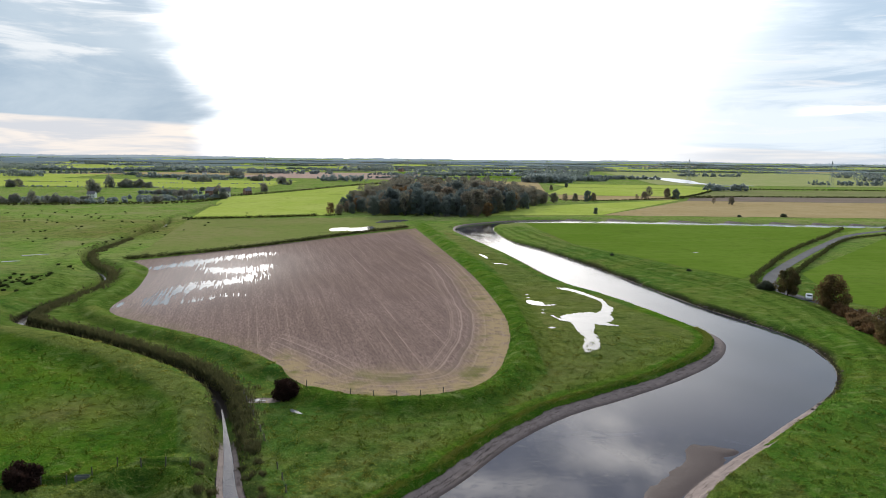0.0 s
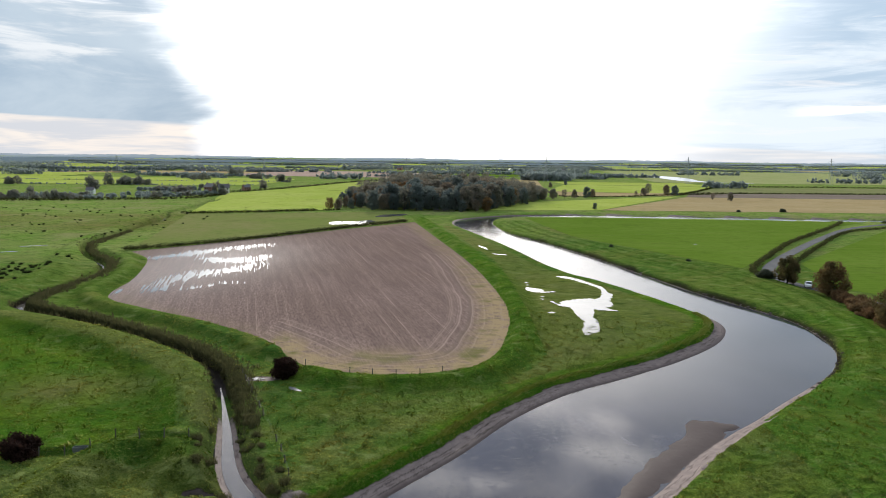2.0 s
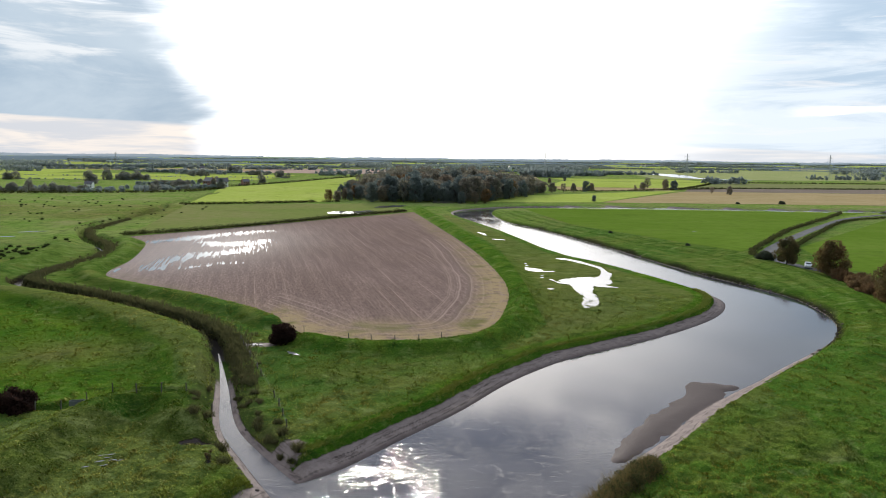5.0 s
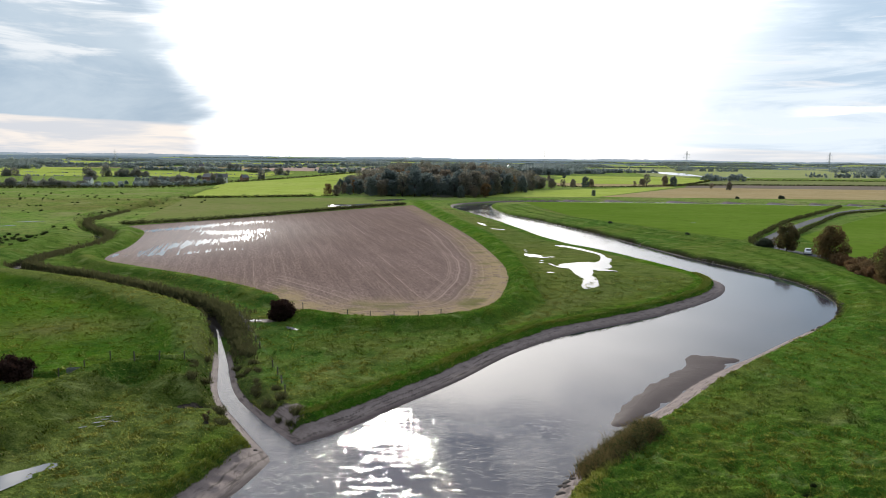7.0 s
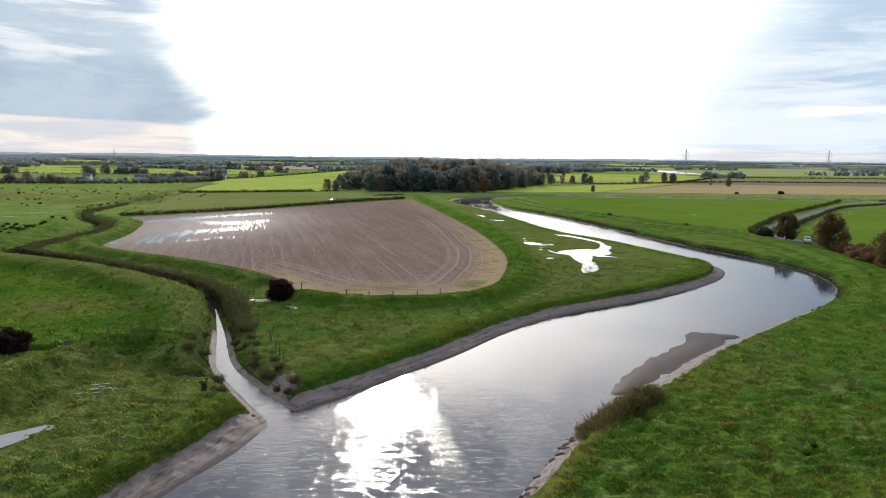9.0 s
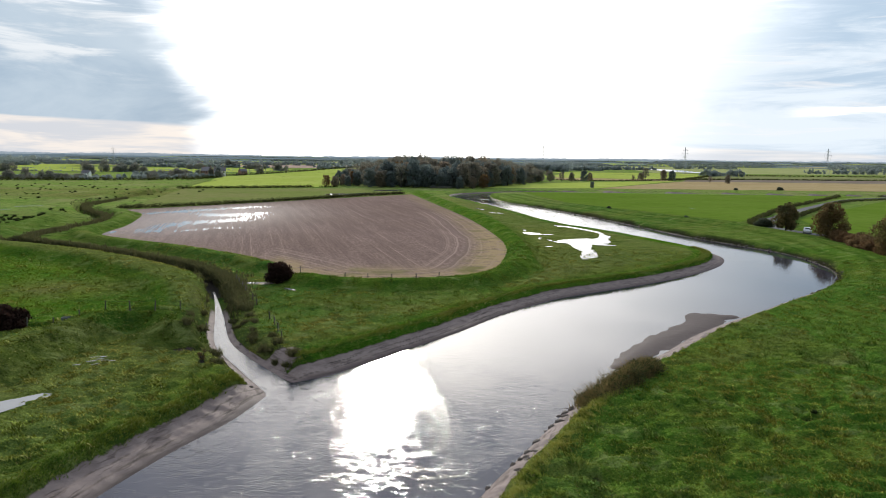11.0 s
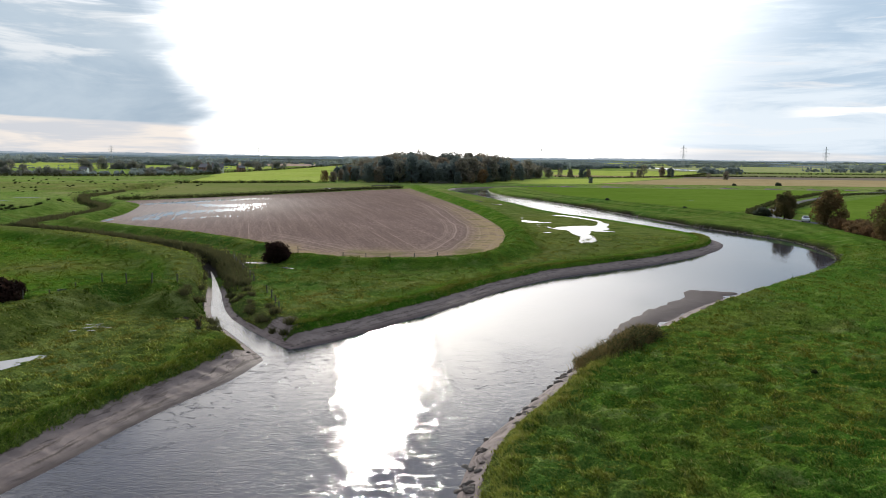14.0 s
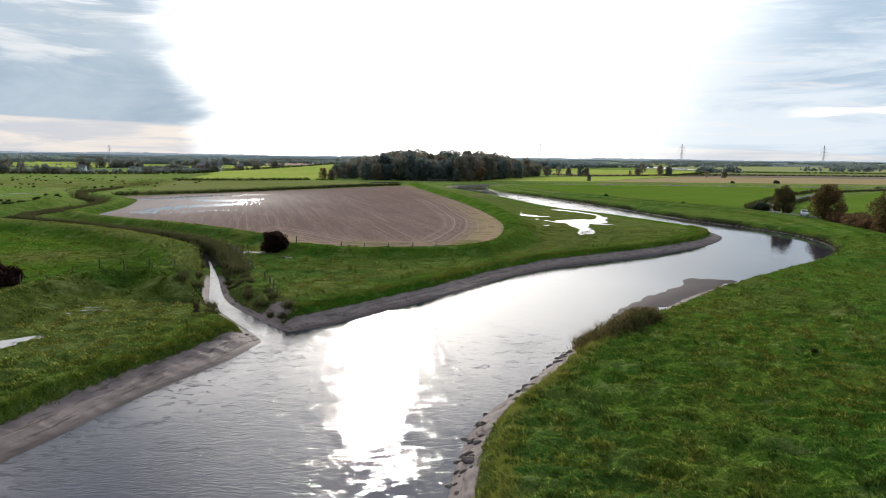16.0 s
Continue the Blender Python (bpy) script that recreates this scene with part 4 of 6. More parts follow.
def make_flooded_rows():
    """Standing water between the drill rows: broken sheets, combed along the rows."""
    rng = np.random.default_rng(11)
    a = radians(105)
    u, w = np.array([math.cos(a), math.sin(a)]), np.array([-math.sin(a), math.cos(a)])
    U, W = np.meshgrid(np.arange(155, 290, 0.9), np.arange(-10.0, 42, 0.17))
    X, Y = U * u[0] + W * w[0], U * u[1] + W * w[1]
    x, y = X.ravel(), Y.ravel()
    f = np.full(x.shape, -2.0)
    for line, soft in ((curve([(-90, 222, 4.0), (-84, 232, 6.0), (-76, 243, 6.5), (-66, 257, 4.0)], 3), 5.0),
                       (curve([(-74, 222, 4.0), (-66, 218, 8.0), (-60, 222, 6.5), (-58, 230, 3.0)], 3), 4.0),
                       (curve([(-70, 170, 4.0), (-71, 182, 4.5), (-66, 193, 6.0), (-59, 203, 6.0), (-57, 214, 4.0)], 3), 5.0),
                       (curve([(-61, 172, 2.0), (-56, 179, 3.0)], 3), 4.0), (curve([(-78, 162, 1.0), (-77.6, 168, 1.0)], 2), 1.5)):
        d, half = near_line(x, y, line, 30)
        f = np.maximum(f, np.where(half > 0, (half - d) / soft, -2.0))
    knots = rng.normal(size=(len(U), U.shape[1] // 7 + 2))
    at = np.arange(U.shape[1]) / 7.0
    k = at.astype(int)
    comb = knots[:, k] * (1 - (at - k)) + knots[:, k + 1] * (at - k) + 0.5 * rng.normal(size=(len(U), 1))
    f = f.reshape(X.shape) + 0.55 * comb + 0.40 * wave_noise(x * 1.0, y * 0.5, 0.35, 12, 3).reshape(X.shape)
    wet = (f > 0.22) & inside(x, y, FIELD).reshape(X.shape)
    thing("flooded_rows", "rainwater lying in rows of the brown field", "puddle", kind="stuff", me=sheet_of_cells("flooded_rows", X, Y, 0.085, wet, M_POND))


make_flooded_rows()


def pool(spines, label, ragged=0.7, seed=1, lift=0.05, dx=0.14, dy=0.4):
    """A branching pool: all that lies within the half width of one of several lines, with a frayed shore."""
    lines = [curve(q, 0.5) for q in spines]
    both = np.vstack(lines)
    lo, hi = both[:, :2].min(0) - 6, both[:, :2].max(0) + 6
    X, Y = np.meshgrid(np.arange(lo[0], hi[0], dx), np.arange(lo[1], hi[1], dy))
    x, y = X.ravel(), Y.ravel()
    f = np.full(x.shape, -9.0)
    for q in lines:
        d, half = near_line(x, y, q, 20)
        f = np.maximum(f, np.where(half > 0, half - d, -9.0))
    f += ragged * (0.6 * wave_noise(x, y * 0.5, 1.1, seed, 3) + 0.4 * wave_noise(x, y * 0.5, 4.0, seed + 1, 2))
    wet = (f > 0).reshape(X.shape)
    body = wet & (f > 0.9 * max(0.3, np.quantile(both[:, 2], 0.2))).reshape(X.shape)
    for _ in range(300):  # keep what hangs together
        grown = body.copy()
        grown[1:] |= body[:-1]
        grown[:-1] |= body[1:]
        grown[:, 1:] |= body[:, :-1]
        grown[:, :-1] |= body[:, 1:]
        grown &= wet
        if (grown == body).all():
            break
        body = grown
    z = float(np.quantile(height(both[:, 0], both[:, 1]), 0.7)) + lift
    thing("puddle", label, "puddle", "pools on the meadow", me=sheet_of_cells("puddle", X, Y, z, body, M_POND))


def puddle(points, lift=0.04, ragged=0.35, seed=1, label="shallow rainwater pool lying on the meadow"):
    """A pool round a line of plan points with half widths."""
    line = curve(points, 0.8)
    rng = np.random.default_rng(seed)
    p = line[:, :2]
    t = np.gradient(p, axis=0)
    t /= np.linalg.norm(t, axis=1)[:, None]
    nrm = np.stack([-t[:, 1], t[:, 0]], 1)
    k = len(p)
    s = np.sin(np.linspace(0, np.pi, k)) ** 0.25
    l = line[:, 2] * s * (1 + ragged * rng.normal(size=k))
    r = line[:, 2] * s * (1 + ragged * rng.normal(size=k))
    a, b = p + nrm * np.maximum(l, 0.05)[:, None], p - nrm * np.maximum(r, 0.05)[:, None]
    z = float(height(p[:, 0], p[:, 1]).max()) + lift
    v = np.column_stack([np.vstack([a, b]), np.full(2 * k, z)])
    i = np.arange(k - 1)
    f = np.stack([i, i + k, i + k + 1, i + 1], 1)
    thing("puddle", label, "puddle", "pools on the meadow", me=big_mesh("puddle", v, f, M_POND))


pool([[(27.3, 129.5, 0.4), (29.2, 134.5, 1.8), (30.3, 141, 1.3), (30.4, 148, 2.0), (31.8, 155, 3.2), (34.0, 159, 5.0)],
      [(31.0, 158, 4.0), (34.5, 158, 4.5), (37.2, 162, 2.2), (39.6, 167, 1.3), (40.6, 173, 0.8), (40.2, 179, 0.9), (38.2, 185.5, 0.9), (35.8, 191.5, 1.3), (33.4, 194.5, 1.6), (32.6, 194.8, 0.8)],
      [(34.0, 154.5, 2.4), (36, 151.8, 1.4), (37.8, 150.7, 0.4)], [(30.5, 154.8, 1.2), (28.2, 154.6, 0.9), (26.7, 156.0, 0.6), (25.2, 160.6, 0.25)]],
     "branching rainwater pool on the grass beside the river", 0.75, 2)
pool([[(21.9, 177.5, 0.7), (23.2, 174.5, 2.2), (24.8, 171.8, 1.1), (28.0, 172.4, 0.5)]], "ragged rainwater pool on the riverside grass", 0.5, 4)
for k, (x, y) in enumerate(((22.4, 184.9), (22.3, 181.2), (24.1, 166.2), (23.7, 163.0))):
    puddle([(x - 0.5, y + 0.2, 0.35), (x + 0.5, y, 0.4)], seed=60 + k, ragged=0.2, label="scrap of rainwater on the riverside grass")
puddle([(22.7, 148.8, 0.7), (24.4, 148.4, 0.8)], seed=5, ragged=0.2)
puddle([(13.8, 263, 0.5), (16.2, 252, 0.8)], seed=6)
puddle([(17, 241, 0.7), (22, 238, 0.9)], seed=7)
puddle([(94.5, 275.5, 0.7), (99.8, 274.8, 0.7)], seed=8)
pool([[(-52, 341, 3.0), (-49, 347, 8.0), (-44, 347, 9.0), (-40, 352, 6.0), (-37, 362, 1.5)]], "flood water on the olive pasture by the hedge", 1.8, 9, 0.14, 0.3, 0.9)
pool([[(-35, 384, 1.5), (-30, 393, 6.0), (-24, 400, 4.0)]], "flood water at the trodden gateway by the copse", 1.8, 19, 0.14, 0.3, 0.9)
pool([[(-35, 44.6, 0.9), (-33.0, 46.8, 1.2), (-31.2, 49.4, 1.15), (-29.9, 51.5, 0.7)]], "shallow rainwater pool lying on the near meadow", 0.30, 12, 0.05, 0.06, 0.12)
puddle([(-21.5, 97.4, 0.5), (-19.4, 95.4, 0.45)], seed=14)
puddle([(-146.5, 231.5, 0.8), (-141.0, 234.5, 0.8)], seed=15)
puddle([(-148, 246, 0.7), (-140, 251, 0.7)], seed=16)
bit_rng = random.Random(3)
for i in range(9):
    x, y = -30.3 + bit_rng.gauss(0, 0.7), 60.2 + bit_rng.gauss(0, 1.0)
    puddle([(x, y, 0.05), (x + 0.3, y + 0.15, 0.09), (x + 0.6, y + 0.25, 0.05)], 0.06 + 0.004 * i, 0.3, 20 + i, "scrap of rainwater in a wet hollow")
for i in range(5):
    x, y = -27.6 + bit_rng.gauss(0, 1.1), 101.0 + bit_rng.gauss(0, 0.5)
    puddle([(x, y, 0.15), (x + 0.5, y + 0.1, 0.25), (x + 1.0, y + 0.1, 0.15)], 0.05 + 0.004 * i, 0.3, 40 + i, "scrap of rainwater on muddy ground by the thorn bush")


# ---------------------------------------------------------------- far land
def sheet(name, quad, mat, label, lift=0.2, n=10):
    """A crop on a four-cornered plot, laid over the ground."""
    a, b, c, d = (np.array(q, float) for q in quad)
    s = np.linspace(0, 1, n + 1)
    S, T = np.meshgrid(s, s)
    p = (a * ((1 - S) * (1 - T))[..., None] + b * (S * (1 - T))[..., None] + c * (S * T)[..., None] + d * ((1 - S) * T)[..., None]).reshape(-1, 2)
    z = height(p[:, 0], p[:, 1]) + lift
    i = (np.arange(n)[:, None] * (n + 1) + np.arange(n)).ravel()
    f = np.stack([i, i + 1, i + n + 2, i + n + 1], 1)
    me = big_mesh(name, np.column_stack([p, z]), f, mat, True)
    return thing(name, label, "field", kind="structure", me=me)


sheet("field", [(-107, 241), (-18, 360), (-26, 424), (-140, 388)], M_OLIVE, "olive green damp pasture behind the brown field", 0.06)
sheet("field", [(-142, 397), (-68, 428), (-62, 700), (-181, 588)], M_SUNLIT_PASTURE, "bright green pasture rising on a low hill", 0.25, 24)
sheet("field", [(45, 392), (230, 383), (186, 345), (55, 297)], M_GREEN, "smooth green crop inside the river bend", 0.05)
sheet("field", [(55.2, 296.5), (185.5, 344.5), (100, 226), (92, 214)], M_GREEN, "smooth green crop inside the river bend", 0.055)
sheet("field", [(115, 225), (225, 352), (420, 352), (330, 130)], M_GREEN, "smooth green crop beside the farm track", 0.05)
sheet("field", [(104, 181), (115, 224.5), (329, 129.5), (150, 90)], M_GREEN, "smooth green crop beside the farm track", 0.055)
sheet("field", [(28, 440), (100, 452), (215, 640), (58, 520)], M_SUNLIT_PASTURE, "bright green strip of pasture beside the wood", 0.12)
sheet("field", [(101, 452), (560, 452), (560, 610), (212, 620)], M_TAN, "straw coloured stubble field across the river", 0.12)
sheet("field", [(213, 622), (560, 612), (600, 720), (240, 690)], M_BROWN, "brown bare field strip", 0.14)
sheet("field", [(244, 694), (600, 724), (640, 860), (330, 850)], M_DARKPLOT, "grey green rough field", 0.16)
sheet("field", [(100, 608), (206, 640), (236, 690), (110, 690)], M_TAN, "straw coloured stubble field", 0.15)
sheet("field", [(100, 695), (240, 695), (330, 860), (150, 880)], M_SUNLIT_PASTURE, "yellow green pasture", 0.15)
sheet("field", [(-55, 660), (98, 660), (140, 1060), (-80, 1060)], M_TAN, "straw coloured stubble field behind the wood", 0.15)
sheet("field", [(-330, 1130), (-60, 1090), (-40, 1500), (-380, 1500)], M_PINK, "pinkish bare field far away", 0.2)
sheet("field", [(155, 890), (340, 865), (330, 980), (150, 980)], M_SUNLIT_PASTURE, "yellow green pasture", 0.15)
sheet("field", [(300, 1000), (900, 980), (1000, 1900), (420, 1900)], M_MARSH, "pale marsh beside the far river reach", 0.2)
far_water = curve([(378, 1350, 30), (392, 1260, 26), (384, 1160, 22), (374, 1080, 16), (386, 1015, 8), (430, 985, 6)], 20)
thing("river_reach", "pale far reach of the river across the marsh", "river", kind="structure",
      me=ribbon(far_water, None, 0, "river_reach", M_POND, True, 0.5))


def far_plots():
    """A patchwork of small plots out to the far ridges, with a hedge round each."""
    rng = np.random.default_rng(5)
    mats = [M_SUNLIT_PASTURE, M_SUNLIT_PASTURE, M_SUNLIT_PASTURE, M_GREEN, M_SUNLIT_PASTURE, M_MARSH, M_SUNLIT_PASTURE, M_TAN]
    words = {M_SUNLIT_PASTURE: "bright green pasture plot", M_GREEN: "green crop plot", M_OLIVE: "olive pasture plot",
             M_MARSH: "pale grass plot", M_DARKPLOT: "rough grey green plot", M_TAN: "straw coloured stubble plot"}
    hedges = []
    y = 560.0
    while y < 3300:
        depth = (70 if y < 900 else 130) * rng.uniform(0.8, 1.3) * (1 + y / 2500)
        x = -0.75 * (y + depth) - 60
        while x < 0.75 * (y + depth) + 60:
            w = rng.uniform(120, 300) * (1 + y / 3000)
            cx, cy = x + w / 2, y + depth / 2
            taken = (cy < 1100 and -160 < cx < 680) or (cy < 1600 and -400 < cx < -20 and cy > 1050) or (cy < 1950 and 280 < cx < 1000)
            near_left = cy < 720 and cx < -160
            if not taken and not near_left:
                m = mats[rng.integers(len(mats))]
                g, sk = 2.0 + y / 600, rng.uniform(-20, 20)
                sheet("field", [(x + g, y + g), (x + w - g, y + g + sk * 0.2), (x + w - g + sk, y + depth - g), (x + g + sk, y + depth - g)], m, words[m] + " far away", 0.22 + y / 6000, 5)
                if rng.random() < 0.7:
                    hedges.append(((x, y), (x + w, y)))
                if rng.random() < 0.6:
                    hedges.append(((x, y), (x + sk, y + depth)))
            x += w
        y += depth
    return hedges


FAR_HEDGES = far_plots()


def hedge_leaves(lines, high, wide, size, gap, rng):
    """Leaf sprays along several straight lines: one set of arrays."""
    X, Y, H = [], [], []
    for (x0, y0), (x1, y1) in lines:
        n = max(2, int(math.hypot(x1 - x0, y1 - y0) / gap))
        t = rng.random(n)
        H.append(high * rng.uniform(0.5, 1.1, n))
        X.append(x0 + (x1 - x0) * t + rng.normal(size=n) * wide * 0.3)
        Y.append(y0 + (y1 - y0) * t + rng.normal(size=n) * wide * 0.3)
    X, Y, H = np.concatenate(X), np.concatenate(Y), np.concatenate(H)
    return leaf_cloud(np.column_stack([X, Y, height(X, Y) + H * 0.45]), H * 0.55, 7, size, rng, 0.9, 0.3)


rng0 = np.random.default_rng(77)
v, f = hedge_leaves(FAR_HEDGES, 1.7, 1.4, 0.9, 4.5, rng0)
thing("far_hedgerow", "dark hedgerows dividing the far plots", "hedge", kind="stuff", me=big_mesh("far_hedgerow", v, f, M_LEAF_HAZED))


def far_woods():
    """Far tree belts and clumps, uncountable: clumps of leaf sprays on the ground."""
    rng = np.random.default_rng(19)
    C, Rr = [], []

    def clump(cx, cy, rx, ry, n, high):
        for _ in range(n):
            a, q = rng.uniform(0, 6.28), math.sqrt(rng.random())
            x, y = cx + rx * q * math.cos(a), cy + ry * q * math.sin(a)
            h = high * rng.uniform(0.55, 1.1)
            for k in range(3):
                C.append((x + rng.normal() * h * 0.3, y + rng.normal() * h * 0.2, h * (0.25 + 0.22 * k)))
                Rr.append(h * rng.uniform(0.24, 0.36))
    # belts that can be told apart
    clump(-270, 530, 60, 22, 60, 2.6), clump(-215, 570, 36, 26, 50, 2.6), clump(-240, 640, 40, 14, 30, 3)
    clump(152, 1040, 38, 18, 110, 14), clump(330, 830, 26, 10, 20, 9), clump(-150, 1010, 36, 16, 30, 10)
    clump(-190, 1720, 60, 26, 50, 17), clump(-330, 980, 36, 14, 22, 9), clump(-60, 1130, 26, 12, 14, 9), clump(800, 1260, 80, 30, 50, 12)
    clump(560, 1500, 70, 14, 36, 10), clump(870, 1500, 60, 30, 40, 14), clump(-900, 1500, 120, 50, 80, 16), clump(-560, 1600, 90, 30, 60, 14)
    clump(-640, 1050, 60, 24, 40, 10), clump(600, 1050, 60, 12, 26, 8), clump(250, 1500, 60, 30, 50, 13), clump(20, 1600, 90, 30, 60, 14)
    for _ in range(170):
        y = rng.uniform(1000, 3600)
        x = rng.uniform(-0.7, 0.7) * y
        if 300 < x < 1000 and y < 1900:
            continue
        s = 1 + y / 1800
        w = rng.uniform(10, 80) * s
        clump(x, y, w, rng.uniform(3, 10) * s, int(w * rng.uniform(0.5, 1.1)), rng.uniform(4, 8))
    C, Rr = np.array(C), np.array(Rr)
    C[:, 2] += height(C[:, 0], C[:, 1])
    v, f = leaf_cloud(C, Rr, 14, 1.6, rng, 0.9, 0.4)
    thing("far_woodland", "grey green far tree belts and copses", "woodland", kind="stuff", me=big_mesh("far_woodland", v, f, M_LEAF_HAZED))


far_woods()


def ridges():
    """Wooded ridges along the horizon, each a long low back with a ragged tree line."""
    rng = np.random.default_rng(23)
    # no haze in the air: each ridge surface emits its haze colour
    for r, h, lump, mat, label in ((2150, 0.5, 4.5, make_haze_glow("far_belt_haze_glow", (0.070, 0.092, 0.095), 1.0), "grey green tree belt in thin haze"),
                                   (2500, 2.5, 5.0, make_haze_glow("farther_belt_haze_glow", (0.072, 0.095, 0.104), 1.0), "blue green tree belt in thin haze"),
                                   (2900, 4.0, 6.0, make_haze_glow("near_ridge_haze_glow", (0.072, 0.096, 0.114), 1.0), "blue grey wooded ridge in the haze"),
                                   (3300, 3.0, 5.0, make_haze_glow("hill_foot_haze_glow", (0.086, 0.112, 0.134), 1.0), "blue grey tree belt in the haze"),
                                   (3800, 6.0, 5.0, make_haze_glow("mid_ridge_haze_glow", (0.128, 0.160, 0.188), 1.0), "pale blue wooded ridge in the haze"),
                                   (4700, 8.0, 6.0, make_haze_glow("last_ridge_haze_glow", (0.175, 0.208, 0.240), 1.0), "palest blue ridge on the horizon")):
        a = np.radians(np.linspace(-60, 60, 1800))
        x, y = r * np.sin(a), r * np.cos(a)
        top = h + lump * wave_noise(x, y * 0, 0.006, int(r), 2) + 2.2 * wave_noise(x, y * 0, 0.05, int(r) + 1, 3) + rng.normal(size=len(a)) * 0.7
        top += (5.0 if 2800 < r < 3000 else 1.5) * step(0.15, 0.42, -a)
        base = height(x, y) - 3
        g = base + 3
        v = np.vstack([np.column_stack([x, y, base]), np.column_stack([x * 1.004, y * 1.004, g + np.maximum(top, -3) * 0.7]),
                       np.column_stack([x * 1.012, y * 1.012, g + np.maximum(top, -3)]), np.column_stack([x * 1.03, y * 1.03, base])])
        n = len(a)
        i = np.arange(n - 1)
        f = np.vstack([np.stack([i + k * n, i + 1 + k * n, i + 1 + (k + 1) * n, i + (k + 1) * n], 1) for k in range(3)])
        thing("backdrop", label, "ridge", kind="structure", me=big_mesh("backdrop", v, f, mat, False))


ridges()


# ---------------------------------------------------------------- trees
def make_tree(seed, tall, spread, leaf, mat, name="tree", label="", clumps=16, per=90, trunk=0.28, bare=0.25):
    """A tree at the origin: tapered trunk with limbs, and a crown of leaf sprays in uneven clumps."""
    rng = np.random.default_rng(seed)
    root = thing(name, label, "tree")
    bm = bmesh.new()
    p, r = Vector((0, 0, -0.3)), tall * 0.022 + 0.06
    for k in range(4):
        q = p + Vector((rng.normal() * 0.03 * tall, rng.normal() * 0.03 * tall, tall * 0.17))
        tube(bm, p, q, r, r * 0.75, 7)
        p, r = q, r * 0.75
    centres, radii = [], []
    for k in range(clumps):
        a = 2 * math.pi * (k * 0.618 + rng.random() * 0.2)
        up = bare + (1 - bare) * (k + 0.5) / clumps * rng.uniform(0.9, 1.05)
        w = spread * math.sqrt(max(0.05, 1 - (2 * (up - bare) / (1 - bare) * 0.92 - 0.75) ** 2 * 0.85)) * rng.uniform(0.45, 0.85)
        c = Vector((w * math.cos(a), w * math.sin(a), up * tall * 0.92))
        centres.append(c)
        radii.append(spread * rng.uniform(0.32, 0.50))
        s = Vector((c.x * 0.12, c.y * 0.12, max(tall * trunk, c.z * 0.62)))
        tube(bm, s, c, tall * 0.008 + 0.02, tall * 0.002 + 0.01, 4)
    part("trunk", bm_mesh("trunk", bm, M_BARK), root)
    v, f = leaf_cloud(np.array([tuple(c) for c in centres]), np.array(radii), per, leaf, rng, 0.85, 0.5)
    v[:, 2] = np.maximum(v[:, 2], 0.25)
    part("crown", big_mesh("crown", v, f, mat), root)
    return root


def put_at(source, x, y, size=1.0, turn=0.0, sink=0.05, tall=1.0):
    z = float(height(x, y)[0]) - sink
    return copy_thing(source, pose(x, y, z, 0, 0, turn) @ Matrix.Diagonal((size, size, size * tall, 1)))


WOOD_WORDS = ("autumn brown woodland tree", "dark woodland tree", "russet brown woodland tree", "dark green woodland tree with ivy", "copper brown woodland tree", "thin brown woodland tree")
WOOD = [make_tree(100 + i, 12.5, (4.3, 4.8, 5.2, 4.4, 4.6, 3.8)[i], 0.40, (M_COPSE_HAZED, M_COPSE_DARK_HAZED, M_COPSE_HAZED, M_COPSE_DARK_HAZED, M_LEAF_RUST, M_COPSE_HAZED)[i], "tree",
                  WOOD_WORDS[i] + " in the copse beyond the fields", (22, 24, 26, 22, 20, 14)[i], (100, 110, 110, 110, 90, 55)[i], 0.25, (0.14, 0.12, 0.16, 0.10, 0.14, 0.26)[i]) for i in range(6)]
wood_rng = random.Random(8)
WOOD_AREA = np.array([(-64, 439), (-46, 434), (-26, 430), (5, 431), (26, 439), (55, 492), (82, 556), (70, 640), (-40, 650), (-70, 560)], float)


def crown_height(x, y):
    """How tall the copse stands: high in its western middle, low at both ends."""
    peak = 0.62 + 0.55 * math.exp(-((x + 20) / 24) ** 2) + 0.52 * math.exp(-((x - 26) / 24) ** 2)
    return min(1.48, 1.12 * peak) * (0.92 + 0.12 * min(1, (y - 430) / 60))


spots = []
for row in range(26):
    for col in range(22):
        x, y = -74 + col * 7.6 + wood_rng.uniform(-3.0, 3.0) + (row % 2) * 3.8, 434 + row * 8.2 + wood_rng.uniform(-3.0, 3.0)
        if inside(np.array([x]), np.array([y]), WOOD_AREA)[0]:
            spots.append((x, y))
back = [q for q in spots if q[1] > 515]
for x, y in spots:
    if y > 515:
        continue
    k = wood_rng.choice((0, 1, 1, 2, 3, 3, 4, 5, 0))
    s = wood_rng.uniform(0.66, 1.14) * crown_height(x, y)
    tagged(put_at(WOOD[k], x, y, s * 0.96, wood_rng.uniform(0, 360), 0.05, wood_rng.uniform(0.95, 1.2)), group="trees of the copse")


def back_of_copse():
    """The inner copse, of which only the tops show."""
    rng = np.random.default_rng(61)
    C, Rr = [], []
    for x, y in back:
        h = 14.0 * rng.uniform(0.70, 1.15) * crown_height(x * 0.8, y)
        for k in range(6):
            a, q = rng.uniform(0, 6.28), rng.uniform(0.2, 1.0)
            up = rng.uniform(0.25, 0.93)
            C.append((x + 4.0 * q * math.cos(a) * (1.15 - up * 0.6), y + 4.0 * q * math.sin(a) * (1.15 - up * 0.6), h * up))
            Rr.append(rng.uniform(1.9, 3.1))
    v, f = leaf_cloud(np.array(C), np.array(Rr), 105, 0.45, rng, 0.9, 0.7)
    thing("copse", "brown autumn treetops filling the inner copse", "woodland", kind="stuff", me=big_mesh("copse", v, f, M_COPSE_HAZED))


back_of_copse()
